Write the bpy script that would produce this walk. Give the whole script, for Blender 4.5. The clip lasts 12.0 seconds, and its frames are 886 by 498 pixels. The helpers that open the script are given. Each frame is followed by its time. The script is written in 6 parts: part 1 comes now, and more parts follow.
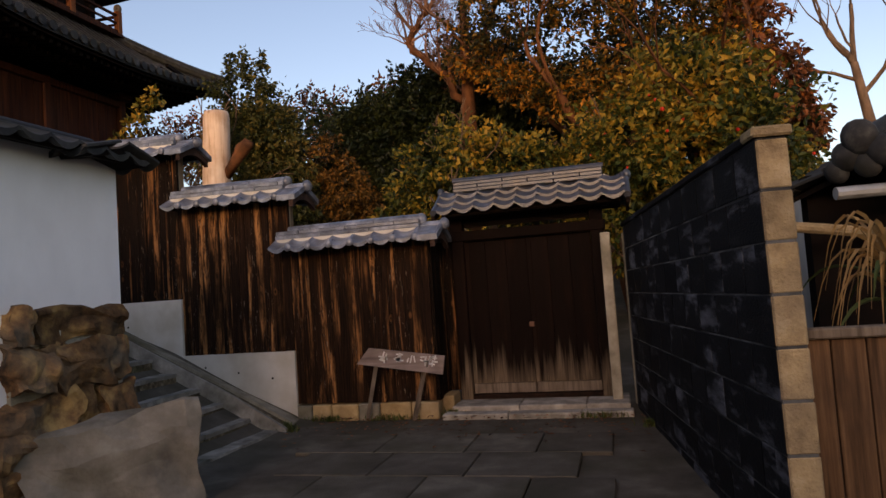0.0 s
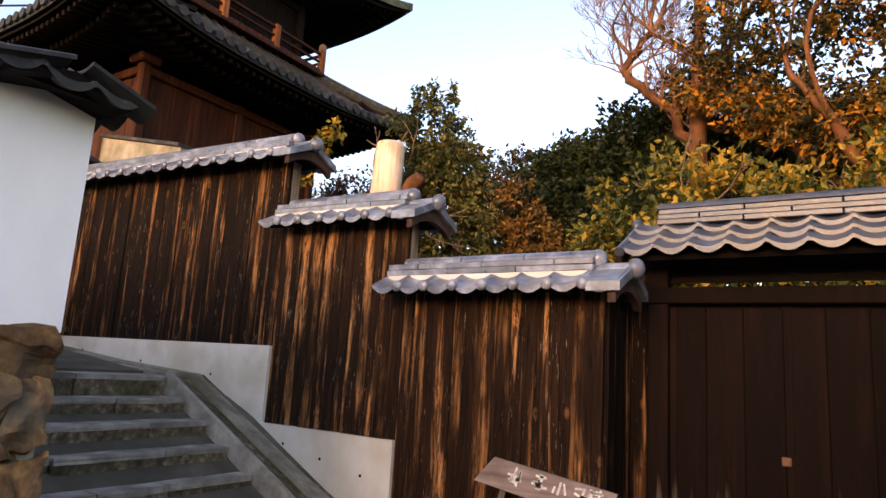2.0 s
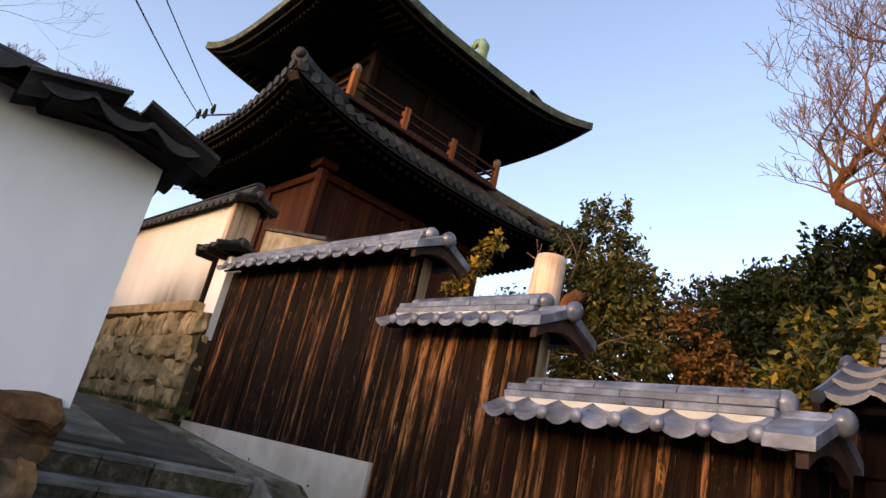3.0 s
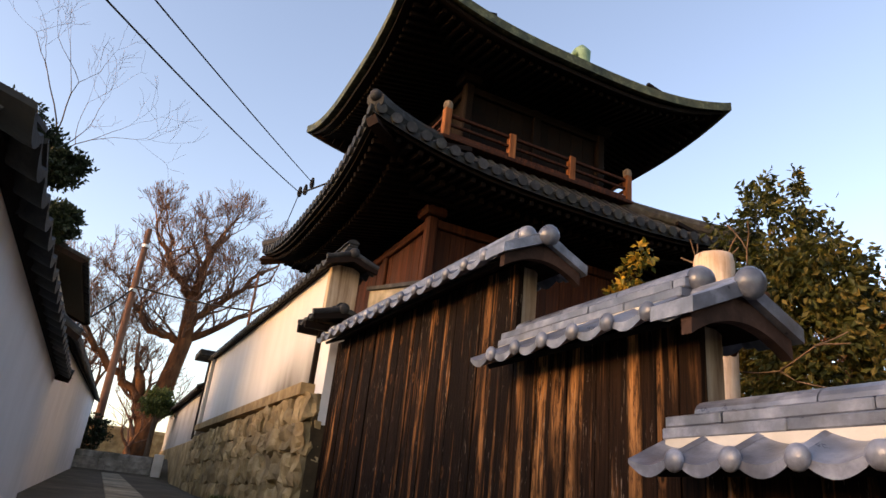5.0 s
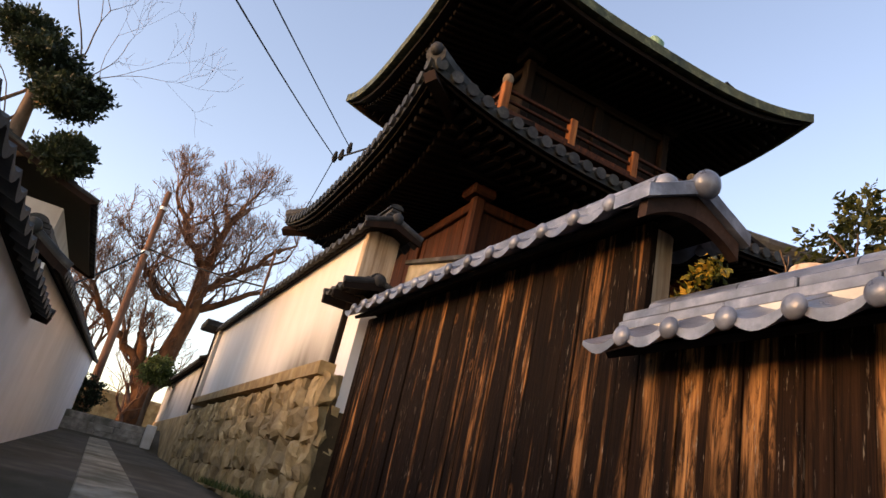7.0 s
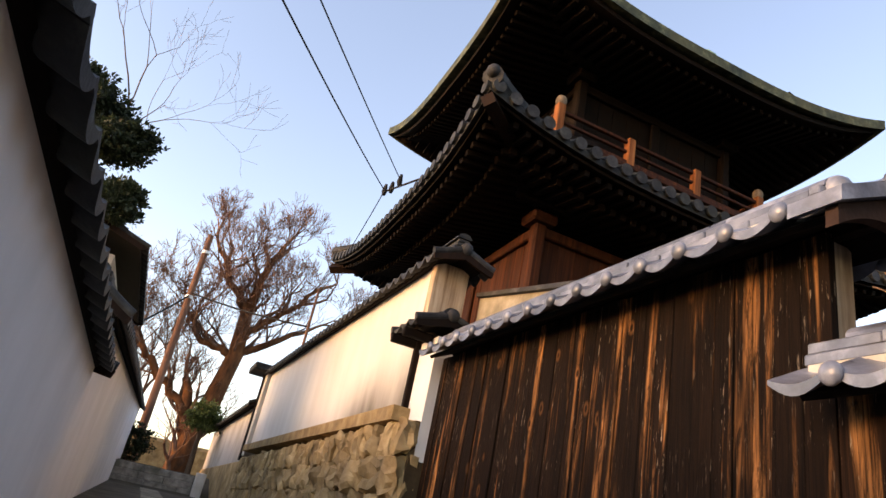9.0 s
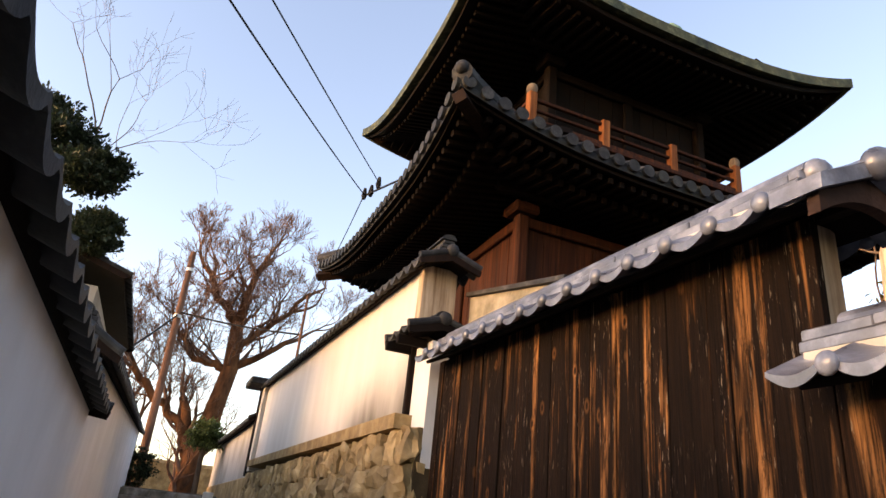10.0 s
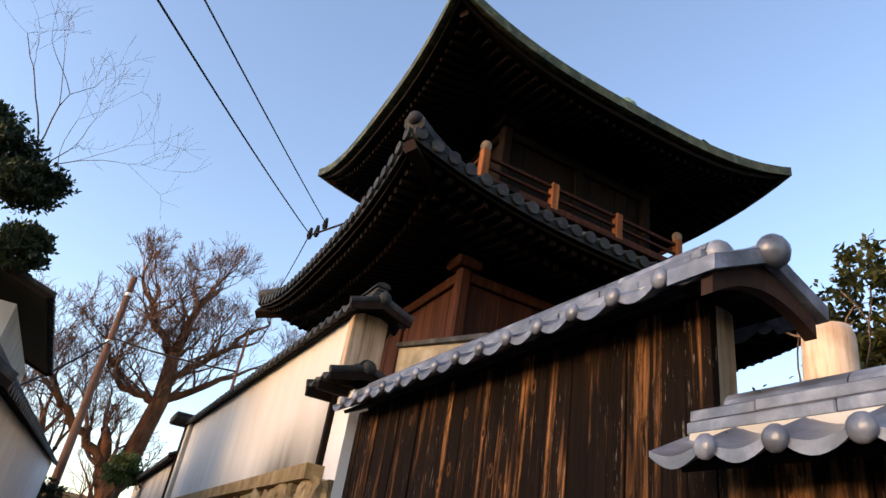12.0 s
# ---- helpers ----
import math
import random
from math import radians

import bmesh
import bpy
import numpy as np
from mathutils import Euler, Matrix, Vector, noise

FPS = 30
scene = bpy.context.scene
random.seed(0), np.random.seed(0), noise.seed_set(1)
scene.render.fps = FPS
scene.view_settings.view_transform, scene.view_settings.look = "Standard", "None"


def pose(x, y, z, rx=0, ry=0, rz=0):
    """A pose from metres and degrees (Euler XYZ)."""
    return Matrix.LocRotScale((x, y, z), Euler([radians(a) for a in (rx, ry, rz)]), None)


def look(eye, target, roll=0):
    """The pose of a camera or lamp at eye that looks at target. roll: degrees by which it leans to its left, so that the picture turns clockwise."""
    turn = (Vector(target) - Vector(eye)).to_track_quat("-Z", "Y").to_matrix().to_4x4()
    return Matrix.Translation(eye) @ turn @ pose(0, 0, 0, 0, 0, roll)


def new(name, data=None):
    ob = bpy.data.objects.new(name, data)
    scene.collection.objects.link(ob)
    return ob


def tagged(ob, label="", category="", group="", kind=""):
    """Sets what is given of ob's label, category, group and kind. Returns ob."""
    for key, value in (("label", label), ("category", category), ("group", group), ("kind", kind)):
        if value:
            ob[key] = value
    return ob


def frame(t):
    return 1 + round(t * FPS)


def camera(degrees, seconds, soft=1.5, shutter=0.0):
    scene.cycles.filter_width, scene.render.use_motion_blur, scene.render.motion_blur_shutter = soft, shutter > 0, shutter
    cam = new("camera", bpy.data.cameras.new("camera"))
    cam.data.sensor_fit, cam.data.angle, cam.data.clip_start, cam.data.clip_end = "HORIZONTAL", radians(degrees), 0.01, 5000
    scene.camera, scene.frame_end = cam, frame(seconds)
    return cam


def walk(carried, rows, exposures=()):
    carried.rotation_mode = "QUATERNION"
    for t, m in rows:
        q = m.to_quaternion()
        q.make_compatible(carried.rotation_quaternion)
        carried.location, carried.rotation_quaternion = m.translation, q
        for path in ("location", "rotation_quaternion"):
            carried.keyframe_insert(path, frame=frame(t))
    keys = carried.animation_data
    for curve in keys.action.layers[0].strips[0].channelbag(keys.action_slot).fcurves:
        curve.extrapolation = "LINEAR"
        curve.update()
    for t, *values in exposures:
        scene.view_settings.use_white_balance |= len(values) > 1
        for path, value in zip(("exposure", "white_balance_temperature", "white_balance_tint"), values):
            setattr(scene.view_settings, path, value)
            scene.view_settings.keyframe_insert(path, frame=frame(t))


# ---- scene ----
cam = camera(67.6, 12.0)
PATH = [
    (0, (0.029, -0.291, 1.469), (-0.482, 1.64, 1.585), -4.0),
    (0.5, (-0.13, 0.313, 1.51), (-0.417, 2.282, 1.707), 1.3),
    (1, (-0.276, 1.087, 1.471), (-0.67, 3.039, 1.649), 1.8),
    (1.5, (-0.395, 1.907, 1.434), (-1.149, 3.757, 1.534), 1.0),
    (2, (-0.513, 2.549, 1.43), (-1.596, 4.192, 1.786), 3.6),
    (2.5, (-0.599, 3.114, 1.487), (-1.898, 4.515, 2.079), 5.1),
    (3, (-0.774, 3.531, 1.548), (-2.24, 4.73, 2.191), 12.9),
    (3.5, (-1.064, 3.996, 1.624), (-2.665, 4.952, 2.347), 18.2),
    (5.3, (-1.95, 4.95, 1.793), (-3.633, 5.734, 2.538), 4.7),
    (5.5, (-2.084, 4.999, 1.781), (-3.75, 5.817, 2.526), 4.3),
    (6, (-2.425, 5.1, 1.783), (-4.073, 5.98, 2.496), 4.1),
    (6.5, (-2.733, 5.087, 1.795), (-4.398, 5.856, 2.594), 10.7),
    (7, (-3.104, 5.03, 1.842), (-4.811, 5.754, 2.59), 13.3),
    (7.2, (-3.225, 5.015, 1.847), (-4.931, 5.75, 2.589), 14.3),
    (8.8, (-3.688, 4.868, 1.929), (-5.377, 5.544, 2.76), 13.1),
    (9, (-3.714, 4.823, 1.923), (-5.435, 5.429, 2.741), 12.2),
    (9.5, (-3.68, 4.731, 1.967), (-5.395, 5.309, 2.819), 8.0),
    (10, (-3.695, 4.788, 2.045), (-5.407, 5.443, 2.844), 6.1),
    (10.5, (-3.637, 4.87, 2.102), (-5.242, 5.662, 2.994), 7.0),
    (11, (-3.633, 4.972, 2.12), (-5.061, 5.988, 3.084), 8.3),
    (11.5, (-3.662, 5.009, 2.128), (-5.103, 5.98, 3.117), 11.2),
    (12, (-3.638, 5.02, 2.115), (-5.244, 5.746, 3.061), 9.7),
]
PATH = [(t, look(eye, target, roll)) for t, eye, target, roll in PATH]
walk(cam, PATH, [(0.0, 0.85, 7700, 27), (0.4, 1.1, 8000, 29), (1.0, 1.5, 8000, 29), (1.5, 1.9, 7900, 28), (2.0, 2.2, 7800, 27), (2.4, 2.1, 7700, 27), (3.0, 1.75, 7600, 26), (3.5, 1.65, 7400, 25), (5.5, 1.85, 8200, 26), (7.0, 1.85, 8300, 27), (9.5, 2.15, 8400, 27), (10.5, 2.15, 7900, 25), (11.0, 1.85, 7100, 21), (11.6, 1.78, 6900, 20), (12.0, 1.75, 6900, 20)])

# ---- world and light ----
world = bpy.data.worlds.new("world")
scene.world = world
world.use_nodes = True
wn = world.node_tree
sky = wn.nodes.new("ShaderNodeTexSky")
sky.sky_type = "NISHITA"
sky.sun_disc = False
SUN_EL, SUN_AZ = 11.0, 178.0
sky.sun_elevation, sky.sun_rotation = radians(SUN_EL), radians(SUN_AZ)
sky.air_density, sky.dust_density, sky.ozone_density = 1.0, 1.2, 1.8
wn.links.new(sky.outputs[0], wn.nodes["Background"].inputs[0])
wn.nodes["Background"].inputs[1].default_value = 0.15

sun = new("sun", bpy.data.lights.new("sun", "SUN"))
sun.data.energy, sun.data.angle, sun.data.color = 0.42, radians(30), (1.0, 0.58, 0.29)
az = radians(SUN_AZ)
sun.matrix_world = look((math.sin(az) * 40, math.cos(az) * 40, 40 * math.tan(radians(SUN_EL))), (0, 0, 0))


# ---- materials ----
def surface(name, stops, stretch=(1, 1, 1), scale=4.0, detail=8.0, stain=None, rough=(0.6, 0.9), bump=0.3, fine=60.0, metal=0.0, vary=0.2, island=False, turn=0.0, spec=0.12):
    """A worn surface: a ramp over stretched grain, a large stain, change from piece to piece, fine relief."""
    m = bpy.data.materials.new(name)
    m.use_nodes = True
    nt = m.node_tree
    n, l = nt.nodes.new, nt.links.new
    b = nt.nodes["Principled BSDF"]
    geo = n("ShaderNodeNewGeometry")
    info = n("ShaderNodeObjectInfo")
    rnd = geo.outputs["Random Per Island"] if island else info.outputs["Random"]
    mp = n("ShaderNodeMapping")
    mp.inputs["Scale"].default_value = stretch
    mp.inputs["Rotation"].default_value = (0, 0, turn)
    l(geo.outputs["Position"], mp.inputs["Vector"])
    shift = n("ShaderNodeVectorMath")
    shift.operation = "SCALE"
    shift.inputs[0].default_value = (7.3, 5.1, 3.7)
    l(rnd, shift.inputs["Scale"])
    add = n("ShaderNodeVectorMath")
    l(mp.outputs[0], add.inputs[0])
    l(shift.outputs[0], add.inputs[1])
    grain = n("ShaderNodeTexNoise")
    grain.inputs["Scale"].default_value, grain.inputs["Detail"].default_value, grain.inputs["Roughness"].default_value = scale, detail, 0.62
    l(add.outputs[0], grain.inputs["Vector"])
    ramp = n("ShaderNodeValToRGB")
    while len(ramp.color_ramp.elements) < len(stops):
        ramp.color_ramp.elements.new(0.5)
    for e, (p, c) in zip(ramp.color_ramp.elements, stops):
        e.position, e.color = p, (*c, 1)
    l(grain.outputs["Fac"], ramp.inputs[0])
    col = ramp.outputs[0]
    if stain:
        colour, amount, size = stain
        st = n("ShaderNodeTexNoise")
        st.inputs["Scale"].default_value, st.inputs["Detail"].default_value = size, 5
        l(geo.outputs["Position"], st.inputs["Vector"])
        rs = n("ShaderNodeMapRange")
        rs.inputs[1].default_value, rs.inputs[2].default_value, rs.inputs[4].default_value = 0.45, 0.68, amount
        l(st.outputs["Fac"], rs.inputs[0])
        mx = n("ShaderNodeMix")
        mx.data_type = "RGBA"
        l(rs.outputs[0], mx.inputs[0])
        l(col, mx.inputs[6])
        mx.inputs[7].default_value = (*colour, 1)
        col = mx.outputs[2]
    hsv = n("ShaderNodeHueSaturation")
    mr = n("ShaderNodeMapRange")
    mr.inputs[3].default_value, mr.inputs[4].default_value = 1 - vary, 1 + vary
    l(rnd, mr.inputs[0])
    l(mr.outputs[0], hsv.inputs["Value"])
    l(col, hsv.inputs["Color"])
    l(hsv.outputs[0], b.inputs["Base Color"])
    rr = n("ShaderNodeMapRange")
    rr.inputs[3].default_value, rr.inputs[4].default_value = rough
    l(grain.outputs["Fac"], rr.inputs[0])
    l(rr.outputs[0], b.inputs["Roughness"])
    b.inputs["Metallic"].default_value = metal
    b.inputs["Specular IOR Level"].default_value = spec
    fn = n("ShaderNodeTexNoise")
    fn.inputs["Scale"].default_value, fn.inputs["Detail"].default_value = fine, 6
    l(mp.outputs[0], fn.inputs["Vector"])
    mix = n("ShaderNodeMath")
    l(fn.outputs["Fac"], mix.inputs[0])
    l(grain.outputs["Fac"], mix.inputs[1])
    bp = n("ShaderNodeBump")
    bp.inputs["Strength"].default_value, bp.inputs["Distance"].default_value = bump, 0.012
    l(mix.outputs[0], bp.inputs["Height"])
    l(bp.outputs[0], b.inputs["Normal"])
    return m


def foliage(name, colours):
    m = bpy.data.materials.new(name)
    m.use_nodes = True
    nt = m.node_tree
    n, l = nt.nodes.new, nt.links.new
    b = nt.nodes["Principled BSDF"]
    geo = n("ShaderNodeNewGeometry")
    ramp = n("ShaderNodeValToRGB")
    while len(ramp.color_ramp.elements) < len(colours):
        ramp.color_ramp.elements.new(0.5)
    for i, (e, c) in enumerate(zip(ramp.color_ramp.elements, colours)):
        e.position, e.color = i / max(1, len(colours) - 1), (*c, 1)
    big = n("ShaderNodeTexNoise")
    big.inputs["Scale"].default_value = 0.55
    l(geo.outputs["Position"], big.inputs["Vector"])
    mr = n("ShaderNodeMapRange")
    mr.inputs[1].default_value, mr.inputs[2].default_value, mr.inputs[3].default_value, mr.inputs[4].default_value = 0.35, 0.65, -0.3, 0.3
    l(big.outputs["Fac"], mr.inputs[0])
    ad = n("ShaderNodeMath")
    l(geo.outputs["Random Per Island"], ad.inputs[0])
    l(mr.outputs[0], ad.inputs[1])
    l(ad.outputs[0], ramp.inputs[0])
    l(ramp.outputs[0], b.inputs["Base Color"])
    b.inputs["Roughness"].default_value = 0.5
    b.inputs["Specular IOR Level"].default_value = 0.25
    tr = n("ShaderNodeBsdfTranslucent")
    l(ramp.outputs[0], tr.inputs["Color"])
    ms = n("ShaderNodeMixShader")
    ms.inputs[0].default_value = 0.3
    l(b.outputs[0], ms.inputs[1])
    l(tr.outputs[0], ms.inputs[2])
    l(ms.outputs[0], nt.nodes["Material Output"].inputs[0])
    return m


def streaked(name, base, streak, fine_dark, across=9.0, lo=0.53, hi=0.64, amount=1.0, pale=None, fleck=0.8):
    """Charred boards: fine upright grain, long broken streaks where the char has worn off, and knots; pale: colour and height of the weathered foot."""
    m = bpy.data.materials.new(name)
    m.use_nodes = True
    nt = m.node_tree
    n, l = nt.nodes.new, nt.links.new
    b = nt.nodes["Principled BSDF"]
    geo, info = n("ShaderNodeNewGeometry"), n("ShaderNodeObjectInfo")
    shift = n("ShaderNodeVectorMath")
    shift.operation = "SCALE"
    shift.inputs[0].default_value = (0, 0, 9.0)
    l(info.outputs["Random"], shift.inputs["Scale"])
    at = n("ShaderNodeVectorMath")
    l(geo.outputs["Position"], at.inputs[0])
    l(shift.outputs[0], at.inputs[1])

    def tex(sx, sz, detail, rough=0.6, distort=0.0):
        mp = n("ShaderNodeMapping")
        mp.inputs["Scale"].default_value = (sx, sx, sz)
        l(at.outputs[0], mp.inputs["Vector"])
        t = n("ShaderNodeTexNoise")
        t.inputs["Scale"].default_value, t.inputs["Detail"].default_value, t.inputs["Roughness"].default_value, t.inputs["Distortion"].default_value = 1.0, detail, rough, distort
        l(mp.outputs[0], t.inputs["Vector"])
        return t.outputs["Fac"]

    def span(v, a, c, lo2=0.0, hi2=1.0):
        r = n("ShaderNodeMapRange")
        for k, q in zip((1, 2, 3, 4), (a, c, lo2, hi2)):
            r.inputs[k].default_value = q
        l(v, r.inputs[0])
        return r.outputs[0]

    def times(a, c):
        r = n("ShaderNodeMath")
        r.operation = "MULTIPLY"
        l(a, r.inputs[0])
        l(c, r.inputs[1])
        return r.outputs[0]

    def mix(f, a, c):
        r = n("ShaderNodeMix")
        r.data_type = "RGBA"
        l(f, r.inputs[0])
        for k, q in ((6, a), (7, c)):
            if isinstance(q, tuple):
                r.inputs[k].default_value = (*q, 1)
            else:
                l(q, r.inputs[k])
        return r.outputs[2]
    fine = tex(48, 1.6, 6, 0.7, 0.9)
    wide = tex(across, 0.55, 3, 0.55, 0.45)
    patch = tex(0.8, 0.7, 4)
    worn = times(times(times(span(tex(22, 3.2, 5, 0.75, 0.8), 0.42, 0.54, 0.12, 1), span(wide, lo, hi, 0, amount)), span(patch, 0.40, 0.60, 0.1, 1)), span(fine, 0.36, 0.58, 0.25, 1))
    grain = mix(span(fine, 0.36, 0.66), fine_dark, base)
    col = mix(worn, grain, streak)
    col = mix(span(tex(130, 1.8, 4, 0.7, 0.6), 0.42, 0.34, 0, 0.85), col, (0.006, 0.0035, 0.002))
    flecks = times(span(tex(70, 7, 4, 0.7), 0.62, 0.68, 0, fleck), span(patch, 0.42, 0.56))
    col = mix(flecks, col, (0.30, 0.24, 0.18))
    kn = n("ShaderNodeMapping")
    kn.inputs["Scale"].default_value = (8.0, 0.5, 4.2)
    l(at.outputs[0], kn.inputs["Vector"])
    vo = n("ShaderNodeTexVoronoi")
    vo.inputs["Scale"].default_value = 1.0
    l(kn.outputs[0], vo.inputs["Vector"])
    chance = n("ShaderNodeSeparateColor")
    l(vo.outputs["Color"], chance.inputs[0])
    some = span(chance.outputs[0], 0.80, 0.82)
    col = mix(times(times(span(vo.outputs["Distance"], 0.24, 0.12, 0, 0.3), some), span(fine, 0.3, 0.6, 0.3, 1)), col, streak)
    col = mix(times(span(vo.outputs["Distance"], 0.14, 0.08, 0, 0.95), some), col, (0.008, 0.004, 0.002))
    if pale:
        colour, z0, z1 = pale
        sep = n("ShaderNodeSeparateXYZ")
        l(geo.outputs["Position"], sep.inputs[0])
        ad = n("ShaderNodeMath")
        l(sep.outputs["Z"], ad.inputs[0])
        l(span(tex(12, 0.4, 4), 0.3, 0.7, -0.3, 0.3), ad.inputs[1])
        col = mix(times(span(ad.outputs[0], z0, z1, 0.9, 0), span(fine, 0.3, 0.6, 0.35, 1)), col, colour)
    hsv = n("ShaderNodeHueSaturation")
    l(span(info.outputs["Random"], 0, 1, 0.82, 1.18), hsv.inputs["Value"])
    l(col, hsv.inputs["Color"])
    l(hsv.outputs[0], b.inputs["Base Color"])
    b.inputs["Roughness"].default_value = 0.82
    b.inputs["Specular IOR Level"].default_value = 0.08
    bp = n("ShaderNodeBump")
    bp.inputs["Strength"].default_value, bp.inputs["Distance"].default_value = 0.7, 0.006
    l(fine, bp.inputs["Height"])
    l(bp.outputs[0], b.inputs["Normal"])
    return m


M_FENCE = streaked("charred_cedar", (0.0155, 0.0078, 0.0045), (0.46, 0.20, 0.072), (0.003, 0.0018, 0.0012), 11.0, 0.54, 0.64)
M_FENCE_LOW = streaked("worn_orange_cedar", (0.032, 0.0145, 0.0075), (0.56, 0.25, 0.09), (0.005, 0.0029, 0.0019), 9.0, 0.515, 0.62)
M_DARKWOOD = surface("dark_timber", [(0.3, (0.005, 0.003, 0.002)), (0.7, (0.026, 0.012, 0.007))], (20, 20, 1.2), 1.0, 6, None, (0.65, 0.9), 0.3, 3.0, vary=0.2)
M_DOOR = streaked("door_cedar", (0.010, 0.0045, 0.003), (0.038, 0.015, 0.008), (0.005, 0.0027, 0.0018), 7.0, 0.5, 0.7, 0.6, ((0.17, 0.125, 0.085), 0.24, 0.58), 0.0)
M_GREYWOOD = surface("grey_weathered_wood", [(0.3, (0.10, 0.075, 0.055)), (0.7, (0.26, 0.20, 0.15))], (26, 26, 1.2), 1.0, 6, ((0.06, 0.045, 0.035), 0.5, 3.0), (0.7, 0.95), 0.5, 3.0)
M_POSTEND = surface("pale_worn_post", [(0.3, (0.16, 0.10, 0.06)), (0.5, (0.42, 0.31, 0.21)), (0.7, (0.58, 0.47, 0.35))], (14, 14, 1.0), 1.0, 6, ((0.16, 0.10, 0.06), 0.5, 2.5), (0.7, 0.95), 0.4, 3.0)
M_PLANK = surface("brown_weathered_planks", [(0.3, (0.045, 0.024, 0.013)), (0.55, (0.13, 0.07, 0.036)), (0.75, (0.24, 0.14, 0.075))], (24, 24, 1.2), 1.0, 6, ((0.05, 0.03, 0.02), 0.5, 3.0), (0.7, 0.95), 0.5, 3.0, vary=0.2)
M_SLAB = surface("worn_paving_slab", [(0.3, (0.075, 0.062, 0.046)), (0.55, (0.14, 0.118, 0.09)), (0.75, (0.22, 0.19, 0.145))], (1, 1, 1), 3.0, 10, ((0.06, 0.055, 0.03), 0.6, 1.2), (0.75, 0.95), 0.4, 60, vary=0.15)
M_REDWOOD = surface("red_stained_timber", [(0.3, (0.016, 0.006, 0.004)), (0.55, (0.055, 0.017, 0.008)), (0.8, (0.15, 0.046, 0.018))], (16, 16, 0.8), 1.0, 6, ((0.05, 0.02, 0.012), 0.6, 1.0), (0.6, 0.85), 0.3, 3.0)
M_POST = surface("orange_worn_post", [(0.3, (0.09, 0.03, 0.012)), (0.6, (0.26, 0.09, 0.032)), (0.8, (0.38, 0.15, 0.06))], (14, 14, 1.2), 1.0, 6, None, (0.6, 0.85), 0.3, 3.0)
M_BARGE = surface("brown_bargeboard", [(0.3, (0.022, 0.012, 0.009)), (0.55, (0.06, 0.032, 0.024)), (0.8, (0.11, 0.065, 0.05))], (6, 6, 6), 1.0, 6, ((0.03, 0.02, 0.016), 0.5, 4.0), (0.7, 0.9), 0.3, 8.0)
# Near-black: paints the shade under eaves into the timber; plain dark parts share it
M_BLACKWOOD = surface("shade_black_timber", [(0.3, (0.003, 0.002, 0.0015)), (0.7, (0.010, 0.005, 0.003))], (4, 4, 4), 1.5, 5, None, (0.7, 0.95), 0.2)
M_TILE = surface("grey_kawara", [(0.3, (0.05, 0.055, 0.072)), (0.5, (0.125, 0.137, 0.17)), (0.72, (0.32, 0.34, 0.40))], (1, 1, 1), 6.0, 6, ((0.09, 0.08, 0.07), 0.45, 5.0), (0.2, 0.42), 0.15, 50, vary=0.28, spec=0.8)
M_TILEGATE = surface("old_gate_kawara", [(0.3, (0.016, 0.019, 0.027)), (0.55, (0.04, 0.047, 0.063)), (0.75, (0.11, 0.118, 0.145))], (1, 1, 1), 7.0, 6, ((0.11, 0.08, 0.055), 0.5, 4.0), (0.24, 0.5), 0.2, 50, vary=0.3, spec=0.65)
M_TILEDARK = surface("dark_old_kawara", [(0.3, (0.016, 0.016, 0.017)), (0.55, (0.04, 0.04, 0.041)), (0.8, (0.12, 0.115, 0.105))], (1, 1, 1), 7.0, 6, ((0.035, 0.035, 0.022), 0.6, 3.0), (0.45, 0.75), 0.25, 50, vary=0.3)
M_PLASTER = surface("white_plaster", [(0.3, (0.74, 0.73, 0.72)), (0.7, (0.83, 0.82, 0.81))], (1, 1, 0.5), 2.0, 6, ((0.66, 0.65, 0.63), 0.5, 1.2), (0.85, 0.95), 0.08, 90)
# Old cream plaster of the houses; on two lane walls it paints in shade
M_PLASTER_OLD_SHADED = surface("cream_plaster", [(0.3, (0.46, 0.42, 0.37)), (0.7, (0.62, 0.58, 0.52))], (2.5, 2.5, 0.5), 1.0, 6, ((0.34, 0.30, 0.24), 0.7, 0.9), (0.85, 0.95), 0.1, 90)
